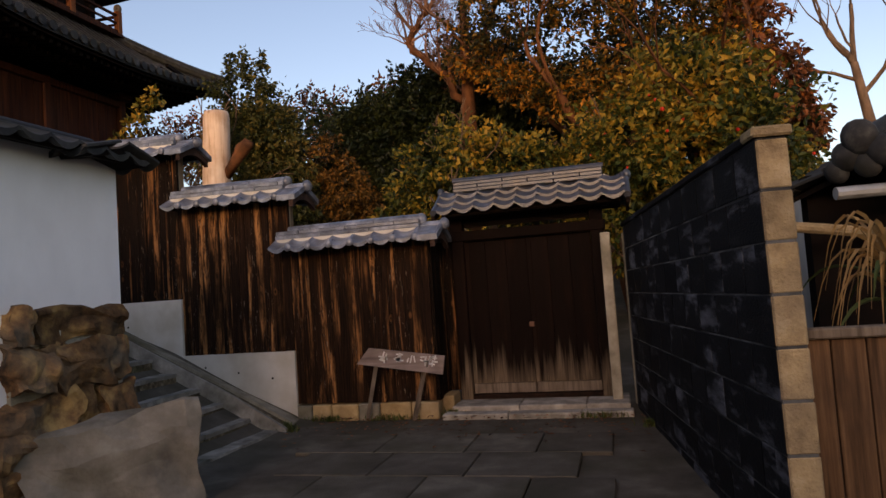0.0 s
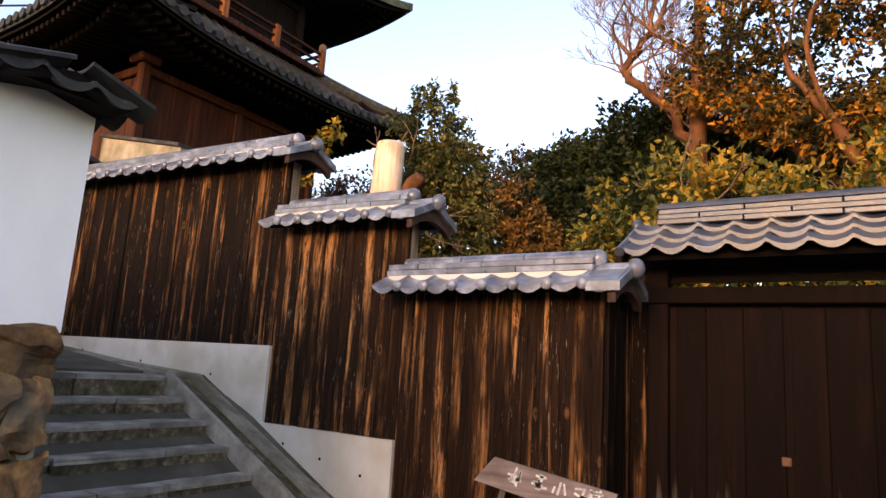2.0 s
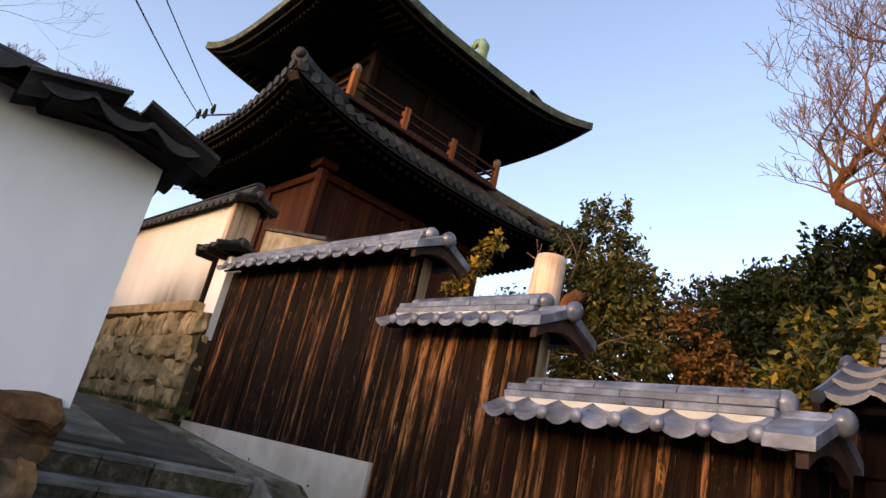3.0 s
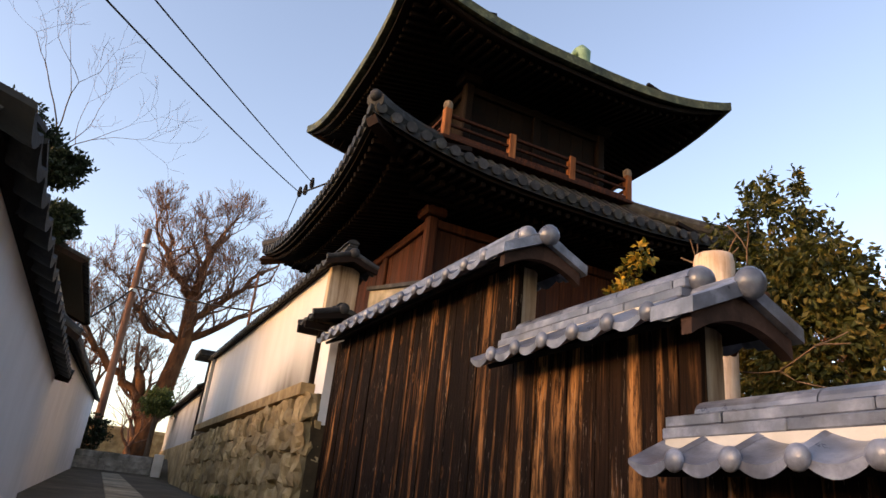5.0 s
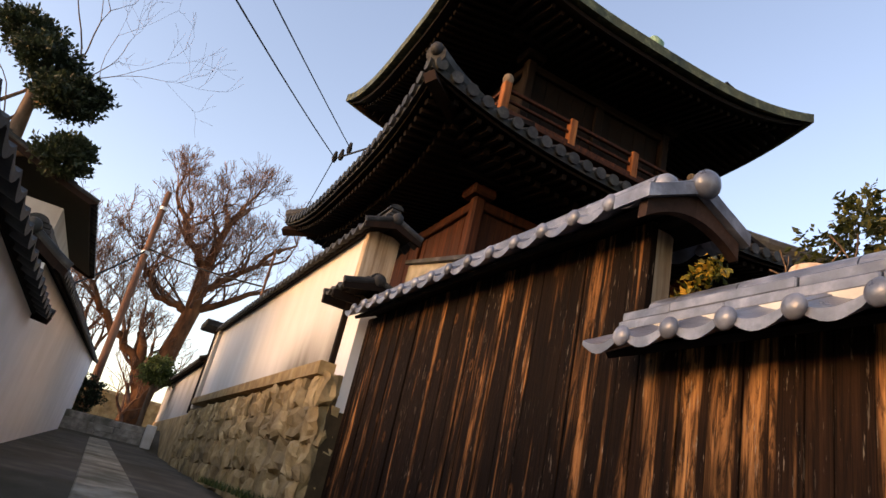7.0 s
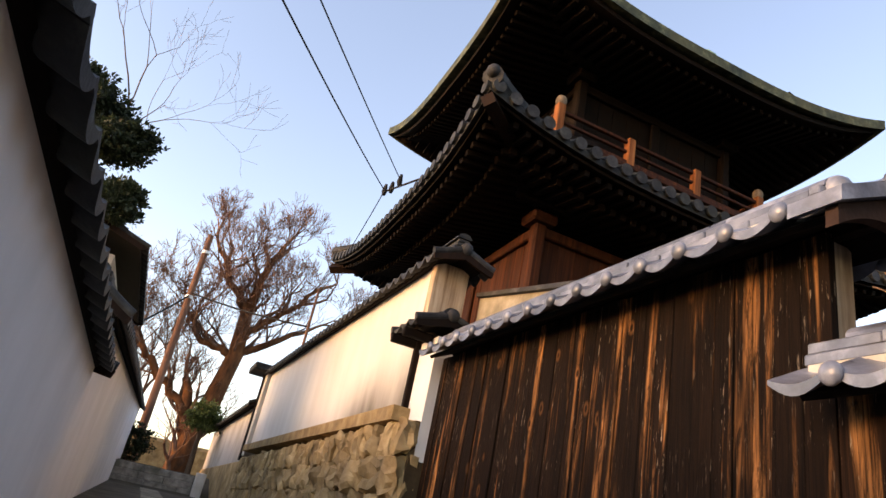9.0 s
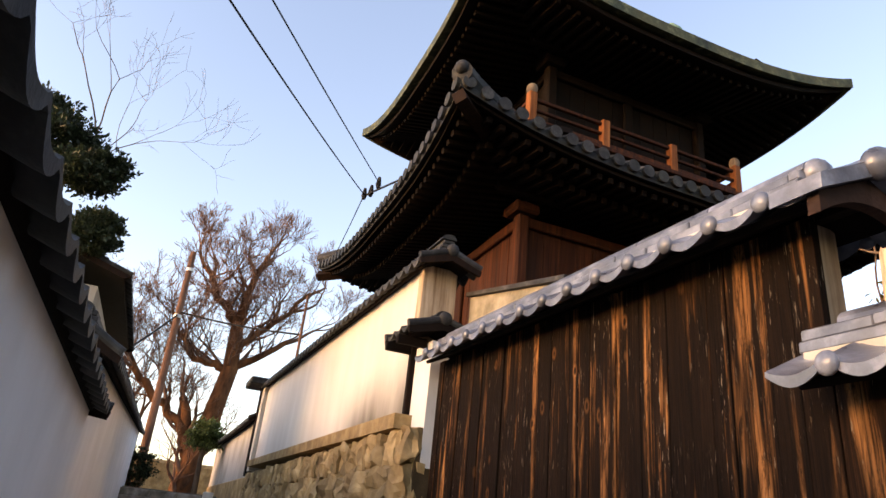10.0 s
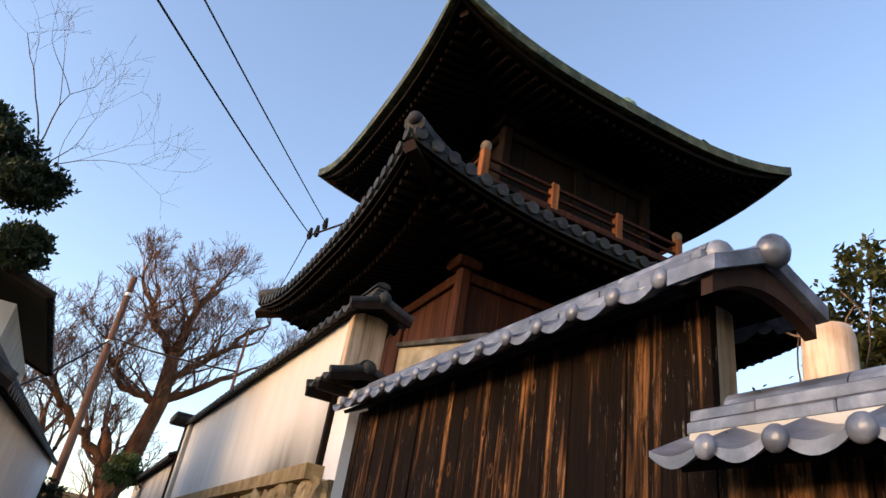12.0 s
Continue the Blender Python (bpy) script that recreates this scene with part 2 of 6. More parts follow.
def stain_streaks(m, colour, z_top, z_low, x_far, x_near):
    """Grey run-off streaks near the foot of one stretch of a plastered wall."""
    nt = m.node_tree
    n, l = nt.nodes.new, nt.links.new
    b = nt.nodes["Principled BSDF"]
    old = b.inputs["Base Color"].links[0].from_socket
    geo = n("ShaderNodeNewGeometry")
    sep = n("ShaderNodeSeparateXYZ")
    l(geo.outputs["Position"], sep.inputs[0])
    mp = n("ShaderNodeMapping")
    mp.inputs["Scale"].default_value = (1.5, 1.5, 0.45)
    mp.inputs["Rotation"].default_value = (0, radians(16), 0)
    l(geo.outputs["Position"], mp.inputs["Vector"])
    t = n("ShaderNodeTexNoise")
    t.inputs["Scale"].default_value, t.inputs["Detail"].default_value = 1.0, 6
    l(mp.outputs[0], t.inputs["Vector"])
    wave = n("ShaderNodeMapRange")
    wave.inputs[1].default_value, wave.inputs[2].default_value = 0.22, 0.66
    l(t.outputs["Fac"], wave.inputs[0])
    out = wave.outputs[0]
    for socket, a, c in ((sep.outputs["Z"], z_top, z_low), (sep.outputs["X"], x_far, x_near)):
        r = n("ShaderNodeMapRange")
        r.interpolation_type = "SMOOTHSTEP"
        r.inputs[1].default_value, r.inputs[2].default_value = a, c
        l(socket, r.inputs[0])
        k = n("ShaderNodeMath")
        k.operation = "MULTIPLY"
        l(out, k.inputs[0])
        l(r.outputs[0], k.inputs[1])
        out = k.outputs[0]
    mx = n("ShaderNodeMix")
    mx.data_type = "RGBA"
    l(out, mx.inputs[0])
    l(old, mx.inputs[6])
    mx.inputs[7].default_value = (*colour, 1)
    l(mx.outputs[2], b.inputs["Base Color"])
    return m


M_PLASTER_STAINED = stain_streaks(surface("stained_cream_plaster", [(0.3, (0.47, 0.45, 0.425)), (0.7, (0.55, 0.53, 0.505))], (2.5, 2.5, 0.5), 1.0, 6, ((0.47, 0.43, 0.38), 0.5, 0.9), (0.85, 0.95), 0.1, 90), (0.13, 0.12, 0.10), 3.95, 3.1, -13.4, -11.4)
M_CONC = surface("pale_concrete", [(0.3, (0.60, 0.56, 0.49)), (0.7, (0.74, 0.70, 0.63))], (1, 1, 0.6), 2.5, 8, ((0.44, 0.38, 0.28), 0.6, 2.0), (0.8, 0.95), 0.15, 90)
M_STEP = surface("worn_step_stone", [(0.3, (0.17, 0.15, 0.125)), (0.55, (0.36, 0.32, 0.27)), (0.75, (0.54, 0.48, 0.41))], (1, 1, 1), 5, 9, ((0.06, 0.062, 0.035), 0.65, 2.0), (0.75, 0.95), 0.5, 45, vary=0.15)
M_GROUND = surface("grey_paving", [(0.3, (0.058, 0.048, 0.036)), (0.55, (0.108, 0.09, 0.069)), (0.75, (0.18, 0.155, 0.118))], (1, 1, 1), 2.2, 10, ((0.045, 0.042, 0.022), 0.7, 0.9), (0.75, 0.95), 0.35, 60)
M_STONE = surface("ochre_granite", [(0.3, (0.24, 0.15, 0.065)), (0.55, (0.44, 0.30, 0.145)), (0.75, (0.60, 0.45, 0.25))], (1, 1, 1), 3.5, 9, ((0.15, 0.115, 0.08), 0.5, 2.2), (0.75, 0.95), 0.6, 30, vary=0.3)
M_BOULDER = surface("grey_boulder", [(0.3, (0.11, 0.095, 0.075)), (0.55, (0.24, 0.205, 0.16)), (0.75, (0.36, 0.32, 0.255))], (1, 1, 1), 3.0, 10, ((0.13, 0.11, 0.07), 0.55, 2.5), (0.75, 0.95), 0.8, 25)
M_STONEBROWN = surface("brown_rubble", [(0.32, (0.03, 0.019, 0.012)), (0.5, (0.19, 0.10, 0.045)), (0.66, (0.46, 0.27, 0.10))], (1, 1, 1), 5.0, 10, ((0.10, 0.095, 0.075), 0.6, 2.5), (0.75, 0.95), 0.7, 25, vary=0.35)
M_BLOCK = surface("near_black_block", [(0.3, (0.004, 0.004, 0.005)), (0.55, (0.010, 0.010, 0.011)), (0.70, (0.13, 0.13, 0.145))], (0.6, 0.6, 2.0), 2.6, 8, ((0.007, 0.007, 0.007), 0.8, 1.0), (0.7, 0.9), 0.45, 55, vary=0.2)
M_PIER = surface("tan_block", [(0.3, (0.21, 0.145, 0.08)), (0.55, (0.38, 0.275, 0.15)), (0.75, (0.48, 0.37, 0.23))], (1, 1, 1), 9, 9, ((0.17, 0.13, 0.09), 0.5, 3.0), (0.85, 0.98), 0.8, 70)
M_MORTAR = surface("pale_mortar", [(0.35, (0.015, 0.015, 0.015)), (0.7, (0.16, 0.16, 0.155))], (1, 1, 1), 2.5, 6, ((0.01, 0.01, 0.01), 0.8, 1.2), (0.85, 0.95), 0.3)
M_COPPER = surface("green_black_copper", [(0.3, (0.02, 0.026, 0.02)), (0.52, (0.07, 0.085, 0.055)), (0.72, (0.22, 0.23, 0.13))], (1, 1, 1), 6, 9, ((0.15, 0.13, 0.06), 0.4, 1.2), (0.5, 0.8), 0.3, 30)
M_PATINA = surface("green_patina", [(0.3, (0.12, 0.22, 0.14)), (0.7, (0.28, 0.42, 0.28))], (1, 1, 1), 6, 6, None, (0.5, 0.8), 0.2)
M_BARK = surface("grey_brown_bark", [(0.3, (0.07, 0.045, 0.03)), (0.7, (0.22, 0.14, 0.09))], (1, 1, 0.4), 8, 6, None, (0.8, 0.95), 0.6, 30)
M_REDBARK = surface("red_brown_bark", [(0.3, (0.045, 0.02, 0.011)), (0.7, (0.21, 0.085, 0.036))], (1, 1, 0.4), 4, 6, None, (0.8, 0.95), 0.5, 30)
M_TWIG = surface("grey_brown_twigs", [(0.3, (0.075, 0.042, 0.03)), (0.7, (0.25, 0.135, 0.09))], (1, 1, 0.4), 4, 6, None, (0.8, 0.95), 0.3, 30)
M_STUMP = surface("peeled_pale_log", [(0.3, (0.20, 0.11, 0.06)), (0.46, (0.58, 0.43, 0.32)), (0.7, (0.70, 0.58, 0.47))], (12, 12, 0.9), 1.0, 6, ((0.30, 0.17, 0.09), 0.5, 2.0), (0.7, 0.9), 0.3, 4)
M_METAL = surface("dull_grey_metal", [(0.3, (0.35, 0.34, 0.32)), (0.7, (0.5, 0.49, 0.47))], (1, 1, 1), 5, 5, None, (0.35, 0.55), 0.05, metal=0.6)
M_RUST = surface("rusty_pole", [(0.3, (0.09, 0.045, 0.03)), (0.7, (0.19, 0.095, 0.06))], (1, 1, 0.3), 5, 6, None, (0.6, 0.85), 0.2)
M_CABLE = surface("black_cable", [(0.3, (0.012, 0.012, 0.013)), (0.7, (0.03, 0.03, 0.03))], vary=0.0)
M_PAINT = surface("faded_white_paint", [(0.3, (0.55, 0.53, 0.50)), (0.7, (0.75, 0.73, 0.70))], (1, 1, 1), 20, 5, None, (0.7, 0.9), 0.1)
M_SIGN = surface("grey_sign_board", [(0.3, (0.14, 0.105, 0.09)), (0.7, (0.30, 0.235, 0.21))], (1.5, 20, 20), 1.0, 6, ((0.09, 0.06, 0.05), 0.5, 4.0), (0.7, 0.95), 0.3, 4)
M_CONCDARK = surface("dirty_concrete", [(0.3, (0.18, 0.155, 0.115)), (0.55, (0.34, 0.30, 0.23)), (0.75, (0.48, 0.43, 0.34))], (1, 1, 1), 4, 9, ((0.10, 0.09, 0.05), 0.7, 2.0), (0.8, 0.95), 0.4, 60)
# Brown speckled stone with mossy spots, darker than the treads to paint riser shade
M_RISER = surface("mossy_shaded_riser", [(0.3, (0.045, 0.034, 0.02)), (0.52, (0.14, 0.105, 0.066)), (0.72, (0.34, 0.27, 0.18))], (1, 1, 1), 14, 9, ((0.05, 0.058, 0.02), 0.6, 2.5), (0.85, 0.98), 0.6, 40)
M_EARTH = surface("leaf_litter", [(0.3, (0.035, 0.026, 0.016)), (0.7, (0.11, 0.075, 0.04))], (1, 1, 1), 3, 9, None, (0.9, 1.0), 0.6, 30)


# ---- mesh helpers ----
def world_of(ob):
    return (world_of(ob.parent) @ ob.matrix_parent_inverse if ob.parent else Matrix()) @ ob.matrix_basis


def thing(name, x, y, z, label, category, group="", kind=""):
    ob = new(name)
    ob.empty_display_size = 0.2
    ob.matrix_basis = pose(x, y, z)
    return tagged(ob, label, category, group, kind)


def adopt(ob, parent):
    ob.parent = parent
    ob.matrix_parent_inverse = world_of(parent).inverted()
    return ob


def to_mesh(name, bm, material, smooth=False):
    me = bpy.data.meshes.new(name)
    bmesh.ops.recalc_face_normals(bm, faces=bm.faces[:])
    bm.to_mesh(me)
    bm.free()
    me.materials.append(material)
    if smooth:
        me.polygons.foreach_set("use_smooth", [True] * len(me.polygons))
    return me


def part(name, bm, material, parent=None, label="", smooth=False):
    ob = new(name, to_mesh(name, bm, material, smooth))
    if parent:
        adopt(ob, parent)
    return tagged(ob, label)


def piece(name, me, parent, m):
    ob = new(name, me)
    ob.matrix_basis = m
    return adopt(ob, parent)


def quads(name, verts, faces, material, parent=None, label="", smooth=False):
    me = bpy.data.meshes.new(name)
    me.from_pydata(verts, [], faces)
    me.materials.append(material)
    if smooth:
        me.polygons.foreach_set("use_smooth", [True] * len(me.polygons))
    ob = new(name, me)
    if parent:
        adopt(ob, parent)
    return tagged(ob, label)


def box(bm, x0, x1, y0, y1, z0, z1, bevel=0.0, m=None):
    vs = [bm.verts.new(p) for p in ((x0, y0, z0), (x1, y0, z0), (x1, y1, z0), (x0, y1, z0), (x0, y0, z1), (x1, y0, z1), (x1, y1, z1), (x0, y1, z1))]
    fs = [bm.faces.new([vs[i] for i in f]) for f in ((3, 2, 1, 0), (4, 5, 6, 7), (0, 1, 5, 4), (1, 2, 6, 5), (2, 3, 7, 6), (3, 0, 4, 7))]
    if bevel:
        r = bmesh.ops.bevel(bm, geom=list({e for f in fs for e in f.edges}), offset=bevel, segments=1, affect="EDGES")
        vs = list({v for f in r["faces"] for v in f.verts} | {v for v in vs if v.is_valid})
    if m is not None:
        bmesh.ops.transform(bm, matrix=m, verts=vs)
    return bm


def block(x0, x1, y0, y1, z0, z1, bevel=0.0, m=None):
    return box(bmesh.new(), x0, x1, y0, y1, z0, z1, bevel, m)


def sweep(bm, pts, radii, sides=8, cap=True):
    """A tube through points, with a radius at each."""
    rings = []
    up = Vector((0.31, 0.17, 0.93))
    for i, p in enumerate(pts):
        a, b = Vector(pts[max(0, i - 1)]), Vector(pts[min(len(pts) - 1, i + 1)])
        d = (b - a).normalized()
        u = d.cross(up)
        u = u.normalized() if u.length > 1e-3 else d.orthogonal().normalized()
        v = d.cross(u)
        rings.append([bm.verts.new(Vector(p) + radii[i] * (math.cos(2 * math.pi * k / sides) * u + math.sin(2 * math.pi * k / sides) * v)) for k in range(sides)])
    for r, s in zip(rings, rings[1:]):
        for k in range(sides):
            bm.faces.new((r[k], r[(k + 1) % sides], s[(k + 1) % sides], s[k]))
    if cap:
        bm.faces.new(rings[0][::-1])
        bm.faces.new(rings[-1])
    return bm


def ball(bm, c, r, squash=(1, 1, 1), seg=12, ring=8):
    bmesh.ops.create_uvsphere(bm, u_segments=seg, v_segments=ring, radius=r, matrix=Matrix.LocRotScale(c, None, squash))
    return bm


def prism(bm, outline, lo, hi, axis="y"):
    """An outline in two axes drawn out along the third."""
    def at(p, q, w):
        return {"y": (p, w, q), "x": (w, p, q), "z": (p, q, w)}[axis]
    a = [bm.verts.new(at(p, q, lo)) for p, q in outline]
    b = [bm.verts.new(at(p, q, hi)) for p, q in outline]
    n = len(outline)
    bm.faces.new(a[::-1])
    bm.faces.new(b)
    for i in range(n):
        bm.faces.new((a[i], a[(i + 1) % n], b[(i + 1) % n], b[i]))
    return bm


def rubble(bm, cx, cy, cz, sx, sy, sz, seed, rough=0.12, cuts=2, roundness=0.28):
    """A lumpy stone: a bevelled block pushed about by noise."""
    s = bmesh.new()
    bmesh.ops.create_cube(s, size=1)
    bmesh.ops.subdivide_edges(s, edges=s.edges[:], cuts=cuts, use_grid_fill=True)
    for v in s.verts:
        p = v.co.copy()
        q = p.normalized() * 0.62
        p = p.lerp(q, roundness)
        k = noise.noise_vector(p * 2.2 + Vector((seed * 3.1, seed * 1.7, seed)))
        v.co = Vector((p.x * sx, p.y * sy, p.z * sz)) + k * rough * min(sx, sy, sz) + Vector((cx, cy, cz))
    me = bpy.data.meshes.new("tmp")
    s.to_mesh(me)
    bm.from_mesh(me)
    bpy.data.meshes.remove(me)
    s.free()
    return bm


def chipped(bm, depth=0.028):
    """Breaks a stone's faces up at two scales."""
    for v in bm.verts:
        v.co += noise.noise_vector(v.co * 7.0) * depth + noise.noise_vector(v.co * 19.0) * depth * 0.35
    return bm


rng = random.Random(7)


# ---- tiled copings ----
def tile_mesh(name, w, length, rise, material, apron=0.05):
    """A wave tile: across x, from its eave edge at y 0 up to y = length, climbing by rise; with a hanging crescent at its edge."""
    bm = bmesh.new()
    n = 11
    top, low = [], []
    for j in range(2):
        y, z = (0, 0) if j == 0 else (length, rise)
        rt, rl = [], []
        for i in range(n):
            u = i / (n - 1)
            wave = -0.03 * math.sin(math.pi * u / 0.86) if u < 0.86 else 0.016 * math.sin(math.pi * (u - 0.86) / 0.14)
            drop = 0.02 + (apron * math.sin(math.pi * u) if j == 0 else 0)
            rt.append(bm.verts.new((u * w, y, z + wave)))
            rl.append(bm.verts.new((u * w, y + (0.0 if j == 0 else 0), z + wave - drop)))
        top.append(rt)
        low.append(rl)
    inner = [bm.verts.new((v.co.x, 0.03, v.co.z + (rise / length) * 0.03)) for v in low[0]]
    for i in range(n - 1):
        bm.faces.new((top[0][i], top[0][i + 1], top[1][i + 1], top[1][i]))
        bm.faces.new((low[0][i + 1], low[0][i], top[0][i], top[0][i + 1])[::-1])
        bm.faces.new((low[0][i], low[0][i + 1], inner[i + 1], inner[i]))
        bm.faces.new((inner[i], inner[i + 1], low[1][i + 1], low[1][i]))
        bm.faces.new((low[1][i], low[1][i + 1], top[1][i + 1], top[1][i]))
    for i in (0, n - 1):
        bm.faces.new((top[0][i], top[1][i], low[1][i], inner[i], low[0][i]))
    me = to_mesh(name, bm, material)
    me.polygons.foreach_set("use_smooth", [True] * len(me.polygons))
    me.set_sharp_from_angle(angle=radians(35))
    return me


def ball_mesh(name, r, material):
    return to_mesh(name, ball(bmesh.new(), (0, 0, 0), r, (1, 0.6, 1)), material, True)


TILE_W = 0.253
TILES = {}


def tiles_for(key, length, rise, material, apron=0.05):
    if key not in TILES:
        TILES[key] = (tile_mesh("tile", TILE_W, length, rise, material, apron), ball_mesh("tile_cap", 0.046, material), material)
    return TILES[key]


def coping(owner, m, run, eave, ridge, out, key, material, rows=1, layers=2, balls=True, back=True, gables=(True, True), wood=None, ridge_in=(0.1, 0.1), apron=0.05, width=0.0):
    """A small tiled gable roof. In its own axes it runs along x from 0 to run; its front eave lies at y = -out, the ridge over y = 0."""
    wood = wood or M_DARKWOOD
    slope_len = out - 0.04
    rise = ridge - eave
    step_y, step_z = slope_len / rows, rise / rows
    tile, cap, _ = tiles_for((key, rows, round(rise, 2), round(out, 2)), step_y * (1.12 if rows > 1 else 1.0), step_z * 1.12 - 0.035 if rows > 1 else step_z, material, apron)
    n = max(1, round(run / (width or TILE_W)))
    scale_x = run / n / TILE_W
    deck = bmesh.new()
    prism(deck, [(-out + 0.09, eave - 0.035), (0, ridge - 0.055), (out - 0.09, eave - 0.035), (out - 0.11, eave - 0.06), (0, ridge - 0.1), (-out + 0.11, eave - 0.06)], 0.06, run - 0.06, "x")
    bmesh.ops.transform(deck, matrix=m, verts=deck.verts[:])
    # near-black deck paints in the shadow under the tiles
    part("roof_deck", deck, M_BLACKWOOD, owner)
    for side in ((1, -1) if back else (1,)):
        for r in range(rows):
            for i in range(n):
                y, z = -out + r * step_y, eave + r * step_z + (0.035 if rows > 1 else 0)
                loc = Matrix.Translation((i * TILE_W * scale_x, y, z + rng.uniform(-0.004, 0.004)))
                if side < 0:
                    loc = Matrix.Rotation(math.pi, 4, "Z") @ Matrix.Translation((-(i + 1) * TILE_W * scale_x, y, z))
                piece("tile", tile, owner, m @ loc @ Matrix.Rotation(rng.uniform(-0.012, 0.012), 4, "Y") @ Matrix.Diagonal((scale_x, 1, 1, 1)))
        if balls:
            for i in range(1, n):
                x = i * TILE_W * scale_x
                piece("tile_cap", cap, owner, m @ Matrix.Translation((x, -side * (out + 0.006), eave - 0.012)))
    # ridge courses on their lime bed, and their rounded cap
    x0, x1 = ridge_in[0], run - ridge_in[1]
    fence = key == "fence"
    tall = 0.052 if fence else 0.045
    if fence:
        part("lime_bed", block(x0 + 0.03, x1 - 0.03, -0.13, 0.13, ridge - 0.085, ridge - 0.036, 0, m), M_CONC, owner)
    for k in range(layers):
        half = 0.125 - 0.02 * k
        z0 = ridge - 0.035 + k * tall
        x, odd = x0 + 0.0, 0
        while x < x1 - 0.02:
            e = min(x1, x + (0.62 if odd or k % 2 == 0 else 0.31))
            part("ridge_tile", block(x + 0.003, e - 0.003, -half + rng.uniform(-0.006, 0.006), half, z0, z0 + tall - 0.004, 0.006, m), material, owner)
            x, odd = e, 1
    bm = bmesh.new()
    zc = ridge - 0.035 + layers * tall
    if fence:
        # three lengths of rounded cap, the last one closed by a ball
        ends = [x0 + 0.15 + (x1 - x0 - 0.15) * i / max(2, round(run / 0.62)) for i in range(max(2, round(run / 0.62)) + 1)]
        for a, b in zip(ends, ends[1:]):
            one = bmesh.new()
            prism(one, [(0.082 * math.cos(t), zc + 0.062 * math.sin(t)) for t in [math.pi * i / 10 for i in range(11)]], a + 0.003, b - 0.003, "x")
            bmesh.ops.transform(one, matrix=m, verts=one.verts[:])
            part("ridge_cap", one, material, owner)
        bm.free()
        bm = ball(bmesh.new(), (x1, 0, zc - 0.004), 0.073, (0.9, 1, 1))
        bmesh.ops.transform(bm, matrix=m, verts=bm.verts[:])
        part("ridge_ball", bm, material, owner, smooth=True)
        # gable end: flat verge tiles, a low roll between them closed by a ball, an arched bargeboard
        for side in (-1, 1):
            bm = bmesh.new()
            slope = [(side * (out + 0.02) * (1 - q), eave - 0.004 + (rise + 0.012) * q) for q in [i / 5 for i in range(6)]]
            prism(bm, slope + [(y, z - 0.066) for y, z in reversed(slope)], run - 0.235, run + 0.004, "x")
            bmesh.ops.transform(bm, matrix=m, verts=bm.verts[:])
            part("verge_tile", bm, material, owner)
            bm = bmesh.new()
            ys = [side * (out - 0.012) * (1 - i / 8) for i in range(9)]
            top = [(y, eave - 0.074 + (rise + 0.012) * (1 - abs(y) / (out + 0.02))) for y in ys]
            prism(bm, top + [(y, eave - 0.155 + 0.115 * (1 - (y / out) ** 2)) for y in reversed(ys)], run - 0.09, run - 0.035, "x")
            bmesh.ops.transform(bm, matrix=m, verts=bm.verts[:])
            part("bargeboard", bm, wood, owner, "curved brown bargeboard")
        bm = bmesh.new()
        prism(bm, [(0.068 * math.cos(t), ridge - 0.03 + 0.062 * math.sin(t)) for t in [math.pi * i / 10 for i in range(11)]], x1, run + 0.002, "x")
        bmesh.ops.transform(bm, matrix=m, verts=bm.verts[:])
        part("verge_roll", bm, material, owner)
        bm = ball(bmesh.new(), (run + 0.012, 0, ridge - 0.012), 0.074, (0.85, 1, 1))
        bmesh.ops.transform(bm, matrix=m, verts=bm.verts[:])
        part("ridge_end", bm, material, owner, smooth=True)
        return
    prism(bm, [(0.085 * math.cos(a), zc + 0.06 * math.sin(a)) for a in [math.pi * i / 8 for i in range(9)]], x0 - 0.01, x1 + 0.01, "x")
    bmesh.ops.transform(bm, matrix=m, verts=bm.verts[:])
    part("ridge_cap", bm, material, owner)
    for end, x, d in ((0, 0.0, -1), (1, run, 1)):
        if not gables[end]:
            continue
        # curved bargeboard under the verge, a rolled verge tile, and the ridge-end ball
        for side in (-1, 1):
            bm = bmesh.new()
            pts = [(side * (out + 0.015) * (1 - s), eave - 0.045 + (rise - 0.01) * (s ** 1.1)) for s in [i / 6 for i in range(7)]]
            prism(bm, [(y, z + 0.0) for y, z in pts] + [(y * 0.96, z - 0.085 + 0.03 * (1 - i / 6)) for i, (y, z) in reversed(list(enumerate(pts)))], x - 0.02 + 0.02 * d, x + 0.02 + 0.02 * d, "x")
            bmesh.ops.transform(bm, matrix=m, verts=bm.verts[:])
            part("bargeboard", bm, wood, owner)
            bm = bmesh.new()
            sweep(bm, [(x + 0.015 * d, y, z + 0.035) for y, z in pts[:-1]], [0.038] * 6, 10)
            bmesh.ops.transform(bm, matrix=m, verts=bm.verts[:])
            part("verge_tile", bm, material, owner, smooth=False)
        bm = ball(bmesh.new(), (x + 0.03 * d, 0, ridge - 0.02), 0.072, (0.7, 1, 1))
        bmesh.ops.transform(bm, matrix=m, verts=bm.verts[:])
        part("ridge_end", bm, material, owner, smooth=True)


